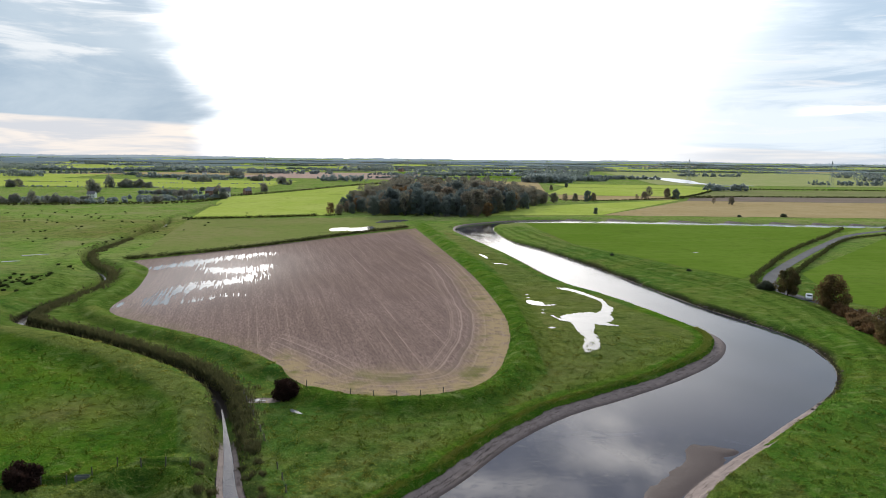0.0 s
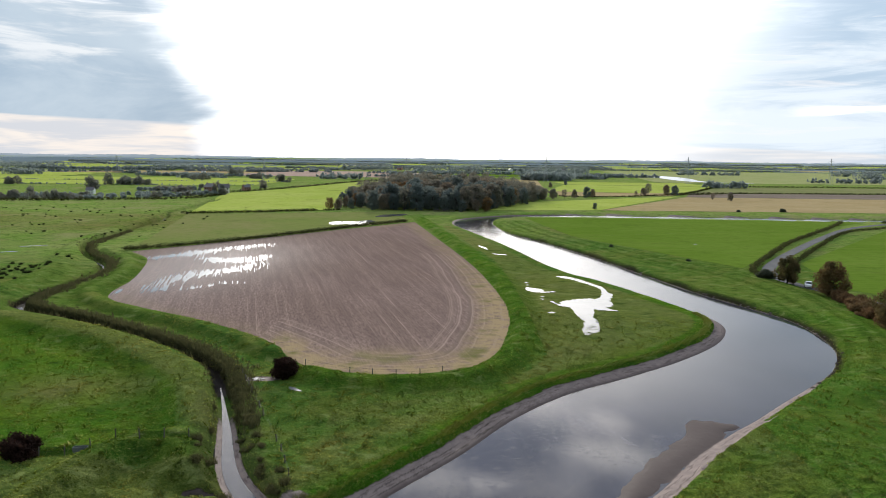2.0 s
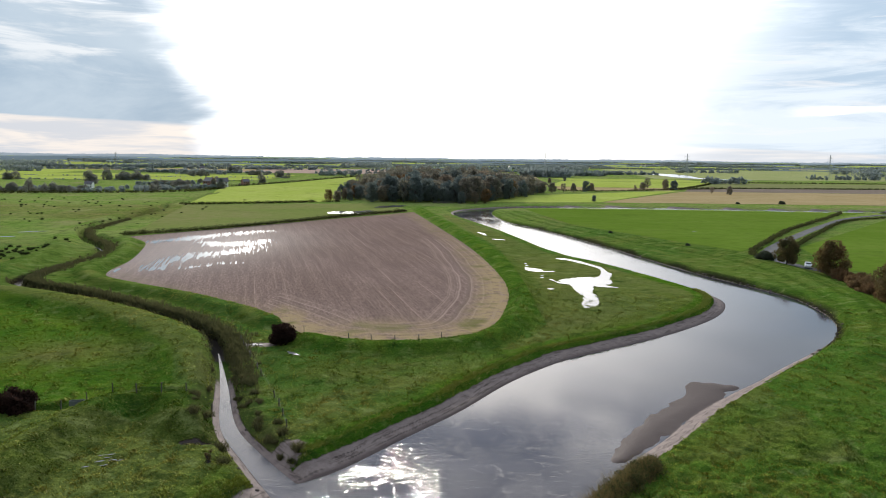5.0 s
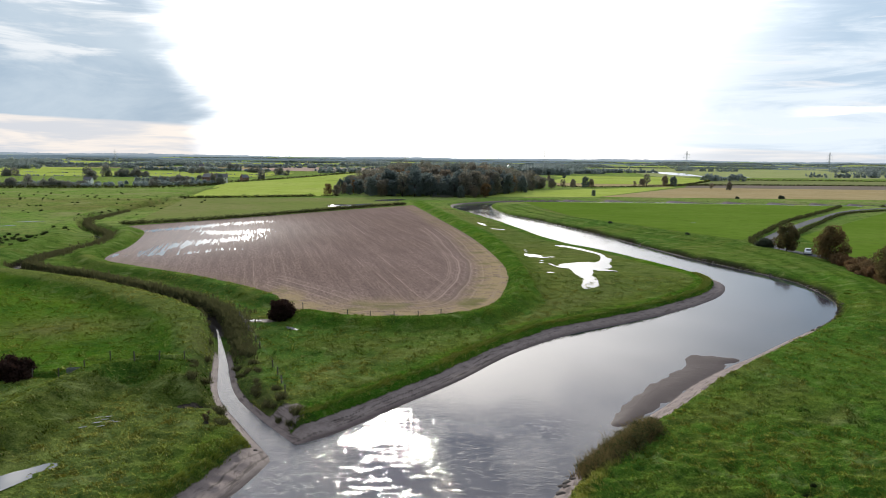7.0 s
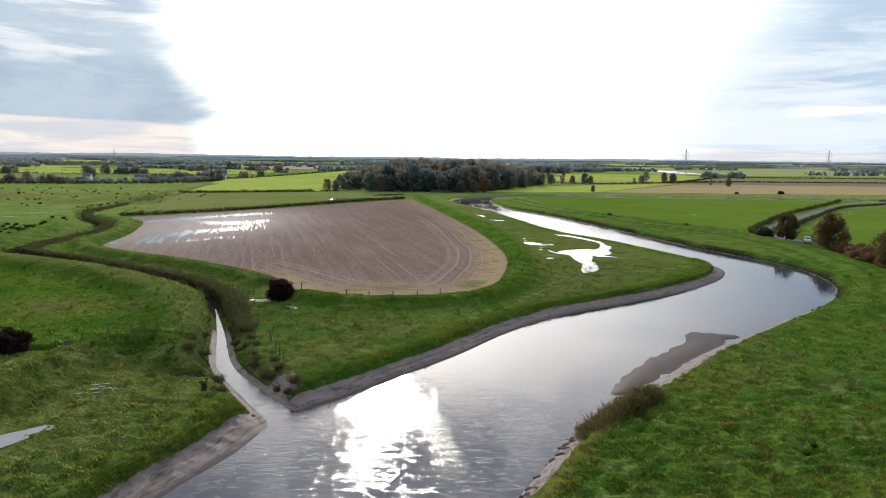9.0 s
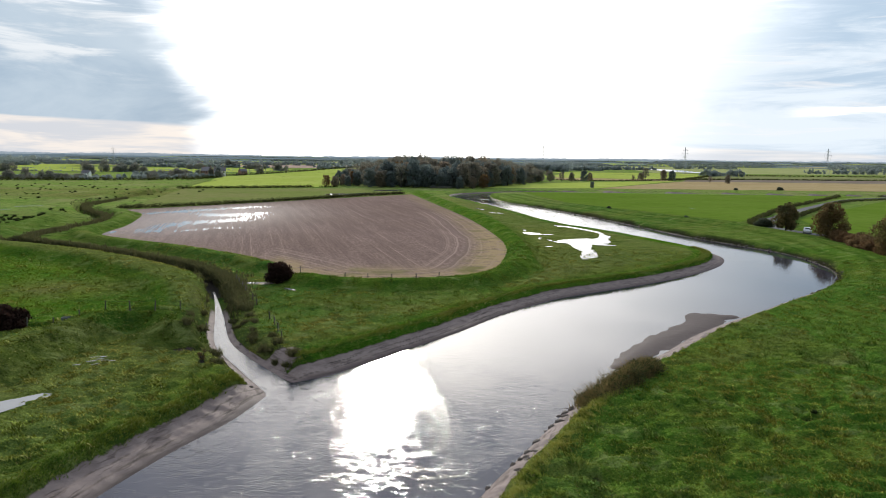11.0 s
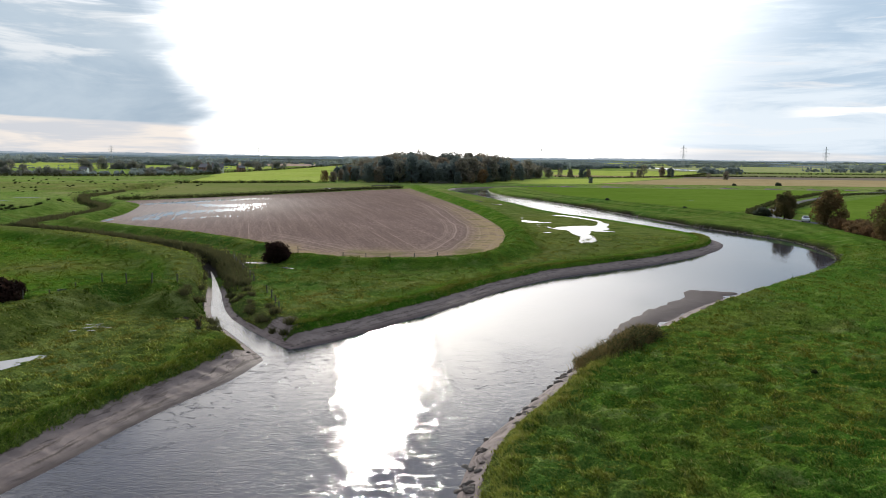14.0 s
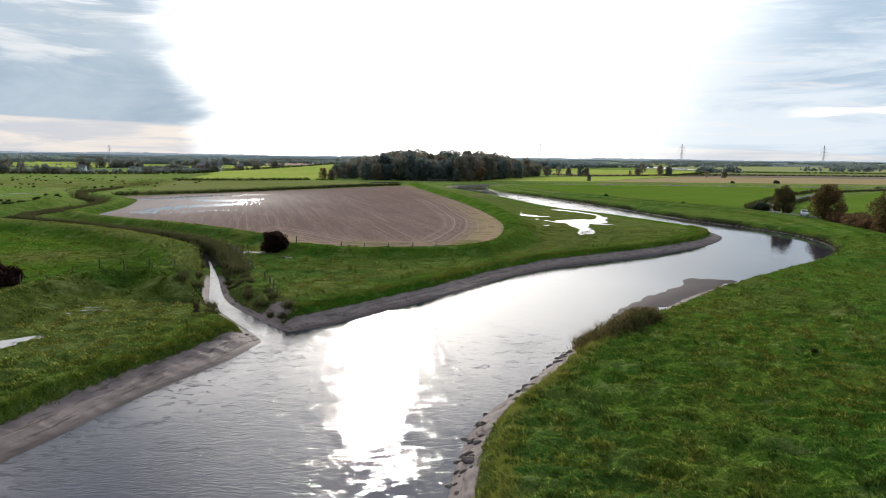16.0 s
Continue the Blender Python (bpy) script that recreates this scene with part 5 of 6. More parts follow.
for x, y, k, s in ((-64, 434, 2, 0.55), (-70, 440, 4, 0.6), (20, 428, 0, 0.62), (27, 430, 4, 0.75), (12, 427, 3, 0.6), (60, 520, 0, 0.8), (70, 545, 1, 0.85), (78, 556, 0, 0.7), (88, 566, 2, 0.7),
                   (98, 573, 5, 0.65), (108, 582, 0, 0.6), (120, 592, 1, 0.75), (126, 597, 0, 0.6), (188, 650, 5, 0.95), (181, 640, 2, 0.6), (171, 628, 5, 0.45), (213, 652, 1, 0.75), (206, 655, 0, 0.8),
                   (222, 583, 5, 0.5), (231.5, 571, 0, 0.6), (99.3, 462, 3, 0.35), (118, 780, 0, 0.5), (150, 870, 1, 0.5), (-178, 572, 3, 0.7), (-188, 585, 0, 0.6)):
    tagged(put_at(WOOD[k], x, y, s, 37 * k + x), "single brown hedgerow tree in the open fields", group="trees along the field edges")
# scattered trees and thickets round the farm and beyond it
THICKET = [make_tree(140 + i, (7.0, 5.0, 8.5)[i], (4.0, 3.6, 3.6)[i], 0.42, M_THICKET_HAZED, "tree", "grey brown tree in the thickets round the farm", (20, 16, 18)[i], (60, 60, 46)[i], 0.2, (0.06, 0.02, 0.14)[i]) for i in range(3)]
for i, ob in enumerate(THICKET):
    tagged(ob, group="trees round the farm").matrix_basis = pose(-330 + 14 * i, 520, float(height(-330 + 14 * i, 520)[0]) - 0.2)
CLUMPS = [(-306, 500, 12, 7, 0.62), (-288, 506, 9, 7, 0.50), (-276, 512, 6, 5, 0.66), (-264, 505, 6, 5, 0.42), (-268, 538, 7, 4, 0.55), (-319, 655, 7, 3, 1.0), (-446, 734, 9, 3, 0.9),
          (-338, 760, 15, 10, 0.85), (-320, 765, 8, 6, 0.8), (-214, 529, 3, 2, 0.5), (-248, 634, 9, 7, 0.55), (-225, 610, 7, 5, 0.6), (-214, 580, 5, 4, 0.7), (-198, 560, 8, 6, 0.42),
          (-177, 566, 2, 2, 0.62), (-235, 696, 3, 2, 0.5), (-222, 700, 3, 2, 0.6), (-175, 618, 1, 1, 0.42), (-164, 654, 3, 2, 0.7), (-315, 922, 11, 6, 0.75), (-322, 1094, 13, 6, 0.8),
          (-252, 980, 12, 8, 0.85), (-204, 886, 5, 3, 0.8), (-186, 860, 5, 2, 0.5), (-360, 520, 10, 5, 0.6), (-345, 500, 8, 4, 0.5)]
for cx, cy, half, many, s in CLUMPS:
    for k in range(many):
        x, y = cx + wood_rng.uniform(-half, half), cy + wood_rng.uniform(-0.8, 0.8) * half
        put_at(THICKET[wood_rng.choice((0, 1, 1, 2))], x, y, s * wood_rng.uniform(0.9, 1.9), wood_rng.uniform(0, 360), 0.3, wood_rng.uniform(0.75, 1.1))
for ob in WOOD:
    ob.matrix_basis = pose(-40 + 9 * WOOD.index(ob), 655 + 3 * WOOD.index(ob), 5.0)

# trees along the farm track
TRACK_TREE = make_tree(301, 7.2, 3.0, 0.22, M_LEAF, "tree", "round autumn brown tree beside the farm track", 22, 230, 0.2, 0.12)
TRACK_TREE.matrix_basis = pose(92.6, 187.5, float(height(92.6, 187.5)[0]) - 0.05)
BIG_TREE = make_tree(302, 8.4, 3.9, 0.22, M_LEAF, "tree", "tall autumn brown tree beside the farm track", 26, 240, 0.2, 0.1)
BIG_TREE.matrix_basis = pose(95.4, 170.5, float(height(95.4, 170.5)[0]) - 0.05)
tagged(put_at(BIG_TREE, 88.8, 136.5, 0.95, 120), "dark leafy tree beside the thorn hedge")


def make_bush(seed, tall, spread, leaf, mat, label, n=26, per=260, name="bush"):
    rng = np.random.default_rng(seed)
    root = thing(name, label, "bush")
    c = rng.normal(size=(n, 3))
    c /= np.linalg.norm(c, axis=1)[:, None]
    c *= rng.uniform(0.2, 0.8, (n, 1))
    c = np.column_stack([c[:, 0] * spread, c[:, 1] * spread, (np.abs(c[:, 2]) * 0.85 + 0.2) * tall * 0.85])
    v, f = leaf_cloud(c, np.full(n, spread * 0.38), per, leaf, rng, 0.9, 0.25)
    v[:, 2] = np.maximum(v[:, 2], 0.0)
    part("foliage", big_mesh("foliage", v, f, mat), root)
    bm = bmesh.new()
    for k in range(14):
        q = c[k % n]
        tube(bm, (rng.normal() * 0.2, rng.normal() * 0.2, -0.2), (q[0] * 1.1, q[1] * 1.1, q[2] * 1.1), 0.06, 0.015, 5)
    part("stem", bm_mesh("stem", bm, M_BARK), root)
    return root


b1 = make_bush(41, 4.3, 2.3, 0.16, M_LEAF_BUSH, "dense dark thorn bush at the corner of the brown field", 30, 320)
b1.matrix_basis = pose(-23.0, 101.6, float(height(-23.0, 101.6)[0]) - 0.1)
b2 = make_bush(42, 3.8, 2.4, 0.16, M_LEAF_BUSH, "dense reddish dark thorn bush on the fence line", 30, 320)
b2.matrix_basis = pose(-45.6, 73.6, float(height(-45.6, 73.6)[0]) - 0.1)
b3 = make_bush(43, 3.0, 2.6, 0.2, M_LEAF_DARK, "low dark bush at the bend of the farm track", 24, 220)
b3.matrix_basis = pose(89.2, 193.0, float(height(89.2, 193.0)[0]) - 0.1)
for i, (x, y, s) in enumerate(((94.5, 162, 0.9), (93, 156.5, 1.0), (91.6, 151, 1.05), (90, 146, 0.95), (93.6, 146, 0.9), (88.2, 131, 1.0), (95.0, 166, 1.05), (95.4, 158.5, 1.15), (93.2, 152.5, 1.25), (91.6, 141.5, 1.2), (89.8, 139.5, 1.1))):
    if i == 0:
        b4 = make_bush(44, 3.2, 2.6, 0.18, M_LEAF_RUST, "rust coloured hawthorn in the track hedge", 22, 220)
        b4.matrix_basis = pose(x, y, float(height(x, y)[0]) - 0.1)
        tagged(b4, group="hawthorns of the track hedge")
    else:
        put_at(b4, x, y, s, 70 * i, 0.1)
for x, y, s in ((188.7, 451.6, 0.6), (218.7, 455.6, 0.9), (80, 228, 0.35), (62, 258, 0.35)):
    tagged(put_at(b3, x, y, s, 30, 0.1), "small dark bush standing alone in the open")


# hedges
def hedge(points, high, wide, size, gap, label, mat=None, seed=1):
    line = curve(points, 6.0)
    rng = np.random.default_rng(seed)
    pieces = [((a[0], a[1]), (b[0], b[1])) for a, b in zip(line[:-1], line[1:])]
    v, f = hedge_leaves(pieces, high, wide, size, gap, rng)
    thing("hedge", label, "hedge", "field hedges", me=big_mesh("hedge", v, f, mat or M_HEDGE))


hedge([(-108.8, 238.7), (-97.1, 249.3), (-82.1, 266), (-65.9, 288.6), (-42, 327), (-18, 360)], 2.0, 1.3, 0.24, 0.11, "trimmed dark hedge behind the brown field", seed=2)
hedge([(-144.4, 392.8), (-99.8, 409.8), (-76, 424.3)], 2.0, 1.3, 0.3, 0.16, "trimmed dark hedge below the bright pasture", seed=3)
hedge([(-72, 426), (-62, 431)], 1.6, 1.2, 0.28, 0.3, "short piece of trimmed hedge near the copse", seed=4)
hedge([(-182, 590), (-140, 628), (-97, 666), (-62, 704)], 2.6, 2.0, 0.5, 0.6, "dark hedge along the crest of the bright pasture", seed=5)
hedge([(213, 377), (192.7, 349), (139.2, 281.2), (106, 231), (92.5, 208.7), (90, 199)], 1.8, 1.6, 0.25, 0.25, "trimmed hedge outside the farm track", seed=6)
hedge([(225, 352), (187.6, 326), (141.5, 265.2), (113, 224), (100, 199)], 1.6, 1.4, 0.25, 0.25, "trimmed hedge inside the farm track", seed=7)
hedge([(235, 378), (330, 385), (420, 372)], 2.0, 2.0, 0.3, 0.35, "trimmed hedge beside the far track", seed=8)
hedge([(98, 604), (128, 600), (205, 648), (300, 700)], 1.8, 1.5, 0.4, 0.5, "hedge between straw fields", seed=9)
hedge([(210, 660), (240, 692), (330, 858)], 2.2, 2.0, 0.5, 0.6, "hedge between straw field and pasture", seed=10)
hedge([(240, 690), (420, 705), (620, 722)], 2.0, 2.0, 0.5, 0.6, "long hedge across the plain", seed=11)
hedge([(330, 862), (480, 872), (660, 862)], 2.2, 2.0, 0.6, 0.8, "long hedge along the marsh", seed=12)
hedge([(-360, 478), (-300, 482), (-240, 498), (-190, 520), (-175, 560)], 3.0, 3.0, 0.5, 0.5, "thick dark hedge along the old sea bank", seed=13)


# ---------------------------------------------------------------- track, car, fences, pylons, houses
TRACK = curve([(420, 384), (330, 396), (262, 386), (233, 371), (200, 346), (164, 303), (133.3, 262.7), (110, 230), (99.5, 213), (94.4, 198),
               (94.6, 188), (96.0, 181), (99, 172), (101.5, 160), (102, 140), (103, 100), (110, 40)], 3.0)
thing("farm_track", "worn grey tarmac farm track between hedges", "road", kind="structure", me=ribbon(TRACK, 1.9, 0, "farm_track", M_ROAD, True, 0.07))


def make_car():
    root = thing("car", "small white hatchback car standing on the farm track", "car")
    bm = bmesh.new()
    prof = [(-2.0, 0.35), (-2.05, 0.75), (-1.95, 0.95), (-1.0, 1.0), (-0.35, 1.42), (1.1, 1.46), (1.85, 1.0), (2.0, 0.85), (2.0, 0.35)]
    for side in (-0.85, 0.85):
        bm.faces.new([bm.verts.new((side * (1 if z < 1.1 else 0.82), x, z)) for x, z in prof])
    bm.verts.ensure_lookup_table()
    n = len(prof)
    for i in range(n):
        j = (i + 1) % n
        bm.faces.new((bm.verts[i], bm.verts[j], bm.verts[n + j], bm.verts[n + i]))
    bmesh.ops.recalc_face_normals(bm, faces=bm.faces)
    part("body", bm_mesh("body", bm, M_PAINT, 0.05), root)
    for name, cy, cz, sy, sz, rx in (("windscreen", -0.70, 1.22, 0.86, 0.02, 33), ("rear_window", 1.50, 1.24, 0.74, 0.02, -31)):
        bm = bmesh.new()
        box_bm(bm, 0, 0, 0, 1.30, sy * 0.8, sz)
        ob = part(name, bm_mesh(name, bm, M_GLASS, 0.004), root, "dark glass")
        ob.matrix_basis = pose(0, cy, cz + 0.03, rx, 0, 0)
    for sx in (-1, 1):
        bm = bmesh.new()
        box_bm(bm, 0, 0, 0, 0.02, 1.5, 0.32)
        part("side_window", bm_mesh("side_window", bm, M_GLASS, 0.004), root, "dark glass").matrix_basis = pose(sx * 0.775, 0.4, 1.2, 0, sx * -14, 0)
        for cy in (-1.3, 1.3):
            wheel = part("wheel", None, root)
            wheel.matrix_basis = pose(sx * 0.78, cy, 0.31)
            bm = bmesh.new()
            bmesh.ops.create_cone(bm, cap_ends=True, segments=18, radius1=0.31, radius2=0.31, depth=0.2, matrix=Matrix.Rotation(radians(90), 4, "Y"))
            part("tyre", bm_mesh("tyre", bm, M_RUBBER, 0.03), wheel)
            bm = bmesh.new()
            bmesh.ops.create_cone(bm, cap_ends=True, segments=14, radius1=0.19, radius2=0.19, depth=0.23, matrix=Matrix.Rotation(radians(90), 4, "Y"))
            part("rim", bm_mesh("rim", bm, M_STEEL), wheel)
        bm = bmesh.new()
        box_bm(bm, sx * 0.6, -2.03, 0.72, 0.36, 0.06, 0.15)
        part("headlight", bm_mesh("headlight", bm, M_LAMP, 0.02), root)
    root.matrix_basis = pose(95.8, 182.2, float(height(95.8, 182.2)[0]) + 0.08, 0, 0, -24)


make_car()


def fence(points, label, gap=2.6, rails=2, high=1.15, seed=1, drop=0.0):
    """Posts with rails or wires between them, along a plan line."""
    line = curve(points, gap)
    rng = random.Random(seed)
    root = thing("fence", label, "fence", "farm fences")
    z = height(line[:, 0], line[:, 1])
    bm = bmesh.new()
    box_bm(bm, 0, 0, high / 2 - 0.1, 0.11, 0.11, high + 0.2)
    post = bm_mesh("post", bm, M_POST, 0.015)
    tops = []
    for (x, y), q in zip(line[:, :2], z):
        if rng.random() < drop:
            continue
        part("post", post, root).matrix_basis = pose(x, y, q, rng.uniform(-4, 4), rng.uniform(-4, 4), rng.uniform(0, 90))
        tops.append((x, y, q))
    for k in range(rails):
        bm = bmesh.new()
        h = high * (0.9 - 0.38 * k)
        for a, b in zip(tops[:-1], tops[1:]):
            tube(bm, (a[0], a[1], a[2] + h), (b[0], b[1], b[2] + h), 0.006, 0.006, 3)
        part("wire", bm_mesh("wire", bm, M_WIRE), root)


fence([(-62, 72.0), (-48, 72.8), (-42, 73.4), (-36, 74.6), (-32, 74.6), (-28.5, 75), (-25.2, 75.2)], "weathered post and wire fence along the old bank", seed=3)
fence([(-20.5, 104.2), (-14, 102.6), (-8, 101.7), (-2, 102.5), (3.5, 104.8)], "thin post and wire fence along the brown field", 3.2, 2, 1.0, 4, 0.1)
fence([(-29.8, 103.2), (-22.5, 86.3), (-17.8, 75.3), (-15.5, 69)], "sagging post and wire fence beside the stream", 3.0, 2, 0.9, 5, 0.15)


def make_trough():
    root = thing("water_trough", "pale galvanised livestock trough beside the fence", "trough")
    bm = bmesh.new()
    for c in ((0, 0, 0.15, 1.5, 0.5, 0.05), (0, -0.24, 0.4, 1.5, 0.04, 0.5), (0, 0.24, 0.4, 1.5, 0.04, 0.5), (-0.74, 0, 0.4, 0.04, 0.46, 0.5), (0.74, 0, 0.4, 0.04, 0.46, 0.5)):
        box_bm(bm, *c)
    part("basin", bm_mesh("basin", bm, M_TROUGH, 0.008), root)
    for x in (-0.6, 0.6):
        bm = bmesh.new()
        box_bm(bm, x, 0, 0.05, 0.08, 0.46, 0.16)
        part("leg", bm_mesh("leg", bm, M_TROUGH, 0.006), root)
    root.matrix_basis = pose(-39.0, 73.3, float(height(-39.0, 73.3)[0]), 0, 0, 8)


make_trough()


def make_pylon():
    """A lattice tower of 36 m with three pairs of arms."""
    root = thing("pylon", "grey steel lattice pylon far across the plain", "pylon", "row of pylons")

    def half(z):
        return 3.0 - 2.3 * min(1, z / 22) if z < 22 else 0.7 - 0.45 * (z - 22) / 14
    levels = [0, 5, 9.5, 13.5, 17, 20, 22.5, 25, 27.5, 30, 32.5, 36]
    legs = bmesh.new()
    brace = bmesh.new()
    for a, b in zip(levels[:-1], levels[1:]):
        for sx in (-1, 1):
            for sy in (-1, 1):
                tube(legs, (sx * half(a), sy * half(a), a), (sx * half(b), sy * half(b), b), 0.11, 0.10, 4)
        for s in (-1, 1):
            tube(brace, (-half(a), s * half(a), a), (half(b), s * half(b), b), 0.05, 0.05, 3)
            tube(brace, (half(a), s * half(a), a), (-half(b), s * half(b), b), 0.05, 0.05, 3)
            tube(brace, (s * half(a), -half(a), a), (s * half(b), half(b), b), 0.05, 0.05, 3)
    part("leg_frame", bm_mesh("leg_frame", legs, M_STEEL), root)
    part("bracing", bm_mesh("bracing", brace, M_STEEL), root)
    for z, w in ((22.5, 4.2), (27, 5.2), (31.5, 3.8)):
        for s in (-1, 1):
            bm = bmesh.new()
            for y in (-0.5, 0.5):
                tube(bm, (0, y, z), (s * w, 0, z + 0.2), 0.10, 0.08, 4)
                tube(bm, (0, y, z + 1.6), (s * w, 0, z + 0.2), 0.10, 0.08, 4)
            part("arm", bm_mesh("arm", bm, M_STEEL), root)
            bm = bmesh.new()
            for k in range(5):
                tube(bm, (s * w, 0, z + 0.2 - 0.35 * k), (s * w, 0, z - 0.1 - 0.35 * k), 0.16, 0.10, 6)
            part("insulator", bm_mesh("insulator", bm, M_LAMP), root)
    return root


PYLON = make_pylon()
PYLON_SPOTS = [(331, 964, 1.0), (-240, 957, 0.95), (-50, 978, 1.0), (140, 970, 1.0), (521, 958, 1.0), (-546, 1196, 0.85), (-800, 1290, 0.85)]
PYLON.matrix_basis = pose(331, 964, float(height(331, 964)[0]) - 0.2, 0, 0, 8)
for x, y, s in PYLON_SPOTS[1:]:
    put_at(PYLON, x, y, s, 8, 0.2)


def make_house(wall, label):
    root = thing("house", label, "house", "farm buildings")
    bm = bmesh.new()
    box_bm(bm, 0, 0, 2.4, 9, 6, 5.2)
    for s in (-1, 1):
        a = [bm.verts.new((s * 4.5, -3, 5)), bm.verts.new((s * 4.5, 3, 5)), bm.verts.new((s * 4.5, 0, 7.6))]
        bm.faces.new(a)
    part("wall", bm_mesh("wall", bm, wall), root)
    bm = bmesh.new()
    for s in (-1, 1):
        v = [bm.verts.new(q) for q in ((-4.8, s * 3.4, 4.75), (4.8, s * 3.4, 4.75), (4.8, 0, 7.8), (-4.8, 0, 7.8), (-4.8, s * 3.4, 4.9), (4.8, s * 3.4, 4.9), (4.8, 0, 7.98), (-4.8, 0, 7.98))]
        for q in ((0, 1, 2, 3), (4, 5, 6, 7), (0, 1, 5, 4), (2, 3, 7, 6), (1, 2, 6, 5), (0, 3, 7, 4)):
            bm.faces.new([v[i] for i in q])
    bmesh.ops.recalc_face_normals(bm, faces=bm.faces)
    part("roof", bm_mesh("roof", bm, M_SLATE), root)
    for x in (-3.9, 3.9):
        bm = bmesh.new()
        box_bm(bm, x, 0, 8.0, 0.8, 0.6, 1.6)
        part("chimney", bm_mesh("chimney", bm, M_BRICK, 0.03), root)
    for x in (-2.8, 0, 2.8):
        for z in (1.5, 3.8):
            bm = bmesh.new()
            box_bm(bm, x, -3.03, z, 1.0, 0.08, 1.2)
            part("window", bm_mesh("window", bm, M_GLASS, 0.01), root, "dark window panes")
    return root


HOUSE_W = make_house(M_WHITE, "white rendered farmhouse with a slate roof among trees")
HOUSE_W.matrix_basis = pose(-182, 590, float(height(-182, 590)[0]) - 0.1, 0, 0, 20)
HOUSE_B = make_house(M_BRICK, "red brick farmhouse with a slate roof among trees")
HOUSE_B.matrix_basis = pose(-196, 600, float(height(-196, 600)[0]) - 0.1, 0, 0, -30)
for i, (x, y, s) in enumerate(((-285, 575, 0.7), (-170, 615, 0.7), (150, 1580, 1.2), (210, 1600, 1.2), (270, 1590, 1.1), (60, 1620, 1.2), (-60, 1640, 1.1), (-100, 1660, 1.2), (-420, 1250, 0.9))):
    put_at((HOUSE_W, HOUSE_B)[i % 2], x, y, s, 47 * i, 0.1)


def make_pen():
    """Timber sheep pen below the copse."""
    root = thing("sheep_pen", "pale timber sheep pen in front of the copse", "pen")
    bm = bmesh.new()
    box_bm(bm, 0, 0, 0.7, 0.16, 0.16, 1.5)
    post = bm_mesh("post", bm, M_POST, 0.02)
    xs = [-6, -3, 0, 3, 6]
    for y in (0, 5):
        for x in xs:
            part("post", post, root).matrix_basis = pose(x, y, 0)
        for z in (0.5, 0.9, 1.3):
            bm = bmesh.new()
            box_bm(bm, 0, y - 0.1, z, 12.2, 0.05, 0.14)
            part("rail", bm_mesh("rail", bm, M_POST, 0.01), root)
    root.matrix_basis = pose(1, 422, float(height(1, 422)[0]), 0, 0, 4)


make_pen()


# ---------------------------------------------------------------- bank stones, clods, rushes, reeds
def make_rock(seed, mat, label, name="rock"):
    rng = np.random.default_rng(seed)
    bm = bmesh.new()
    bmesh.ops.create_icosphere(bm, subdivisions=2, radius=0.5)
    k = rng.normal(size=(5, 3))
    for v in bm.verts:
        d = v.co.normalized()
        v.co *= 1 + 0.16 * sum(math.sin(3 * d.dot(Vector(q)) + i) for i, q in enumerate(k)) / 2
        v.co.z *= 0.6
    return thing(name, label, "rock", "stones along the river edge", me=bm_mesh("rock", bm, mat))


ROCKS = [make_rock(i, (M_STONE, M_CLOD, M_CLOD)[i % 3], ("grey weathered stone", "brown mud clod", "dark mud clod")[i % 3] + " at the river edge") for i in range(6)]
rock_rng = random.Random(4)
edge_line = RIGHT_BANK[(RIGHT_BANK[:, 1] > 26) & (RIGHT_BANK[:, 1] < 60) & (RIGHT_BANK[:, 0] < 20)]
for i in range(150):
    p = edge_line[rock_rng.randrange(len(edge_line))]
    x, y = p[0] + rock_rng.uniform(-0.25, 0.9), p[1] + rock_rng.uniform(-0.8, 0.8)
    put_at(ROCKS[rock_rng.randrange(6)], x, y, rock_rng.uniform(0.2, 0.75), rock_rng.uniform(0, 360), 0.10)
for i, ob in enumerate(ROCKS):
    p = edge_line[6 * i % len(edge_line)]
    ob.matrix_basis = pose(p[0] + 0.3, p[1], float(height(p[0] + 0.3, p[1])[0]) + 0.02, 0, 0, 50 * i) @ Matrix.Scale(0.4, 4)
edge_far = RIGHT_BANK[(RIGHT_BANK[:, 1] > 100) & (RIGHT_BANK[:, 1] < 260)]
for i in range(70):
    p = edge_far[rock_rng.randrange(len(edge_far))]
    x, y = p[0] + rock_rng.uniform(0.0, 1.0), p[1] + rock_rng.uniform(-0.8, 0.8)
    tagged(put_at(ROCKS[2], x, y, rock_rng.uniform(0.8, 1.9), rock_rng.uniform(0, 360), 0.05), "dark slumped clod of turf on the cut bank")
mouth = [(-18.2, 61.0), (-17.6, 60.0), (-16.9, 59.2), (-16.3, 58.4), (-19.5, 63.5), (-15.6, 57.6), (-20.6, 66), (-24.5, 80), (-24.9, 77), (-27, 88), (-12.9, 63.2), (-20.2, 71)]
for x, y in mouth:
    tagged(put_at(ROCKS[rock_rng.choice((2, 5))], x, y, rock_rng.uniform(0.5, 1.1), rock_rng.uniform(0, 360), 0.0), "dark mud clod at the stream mouth")


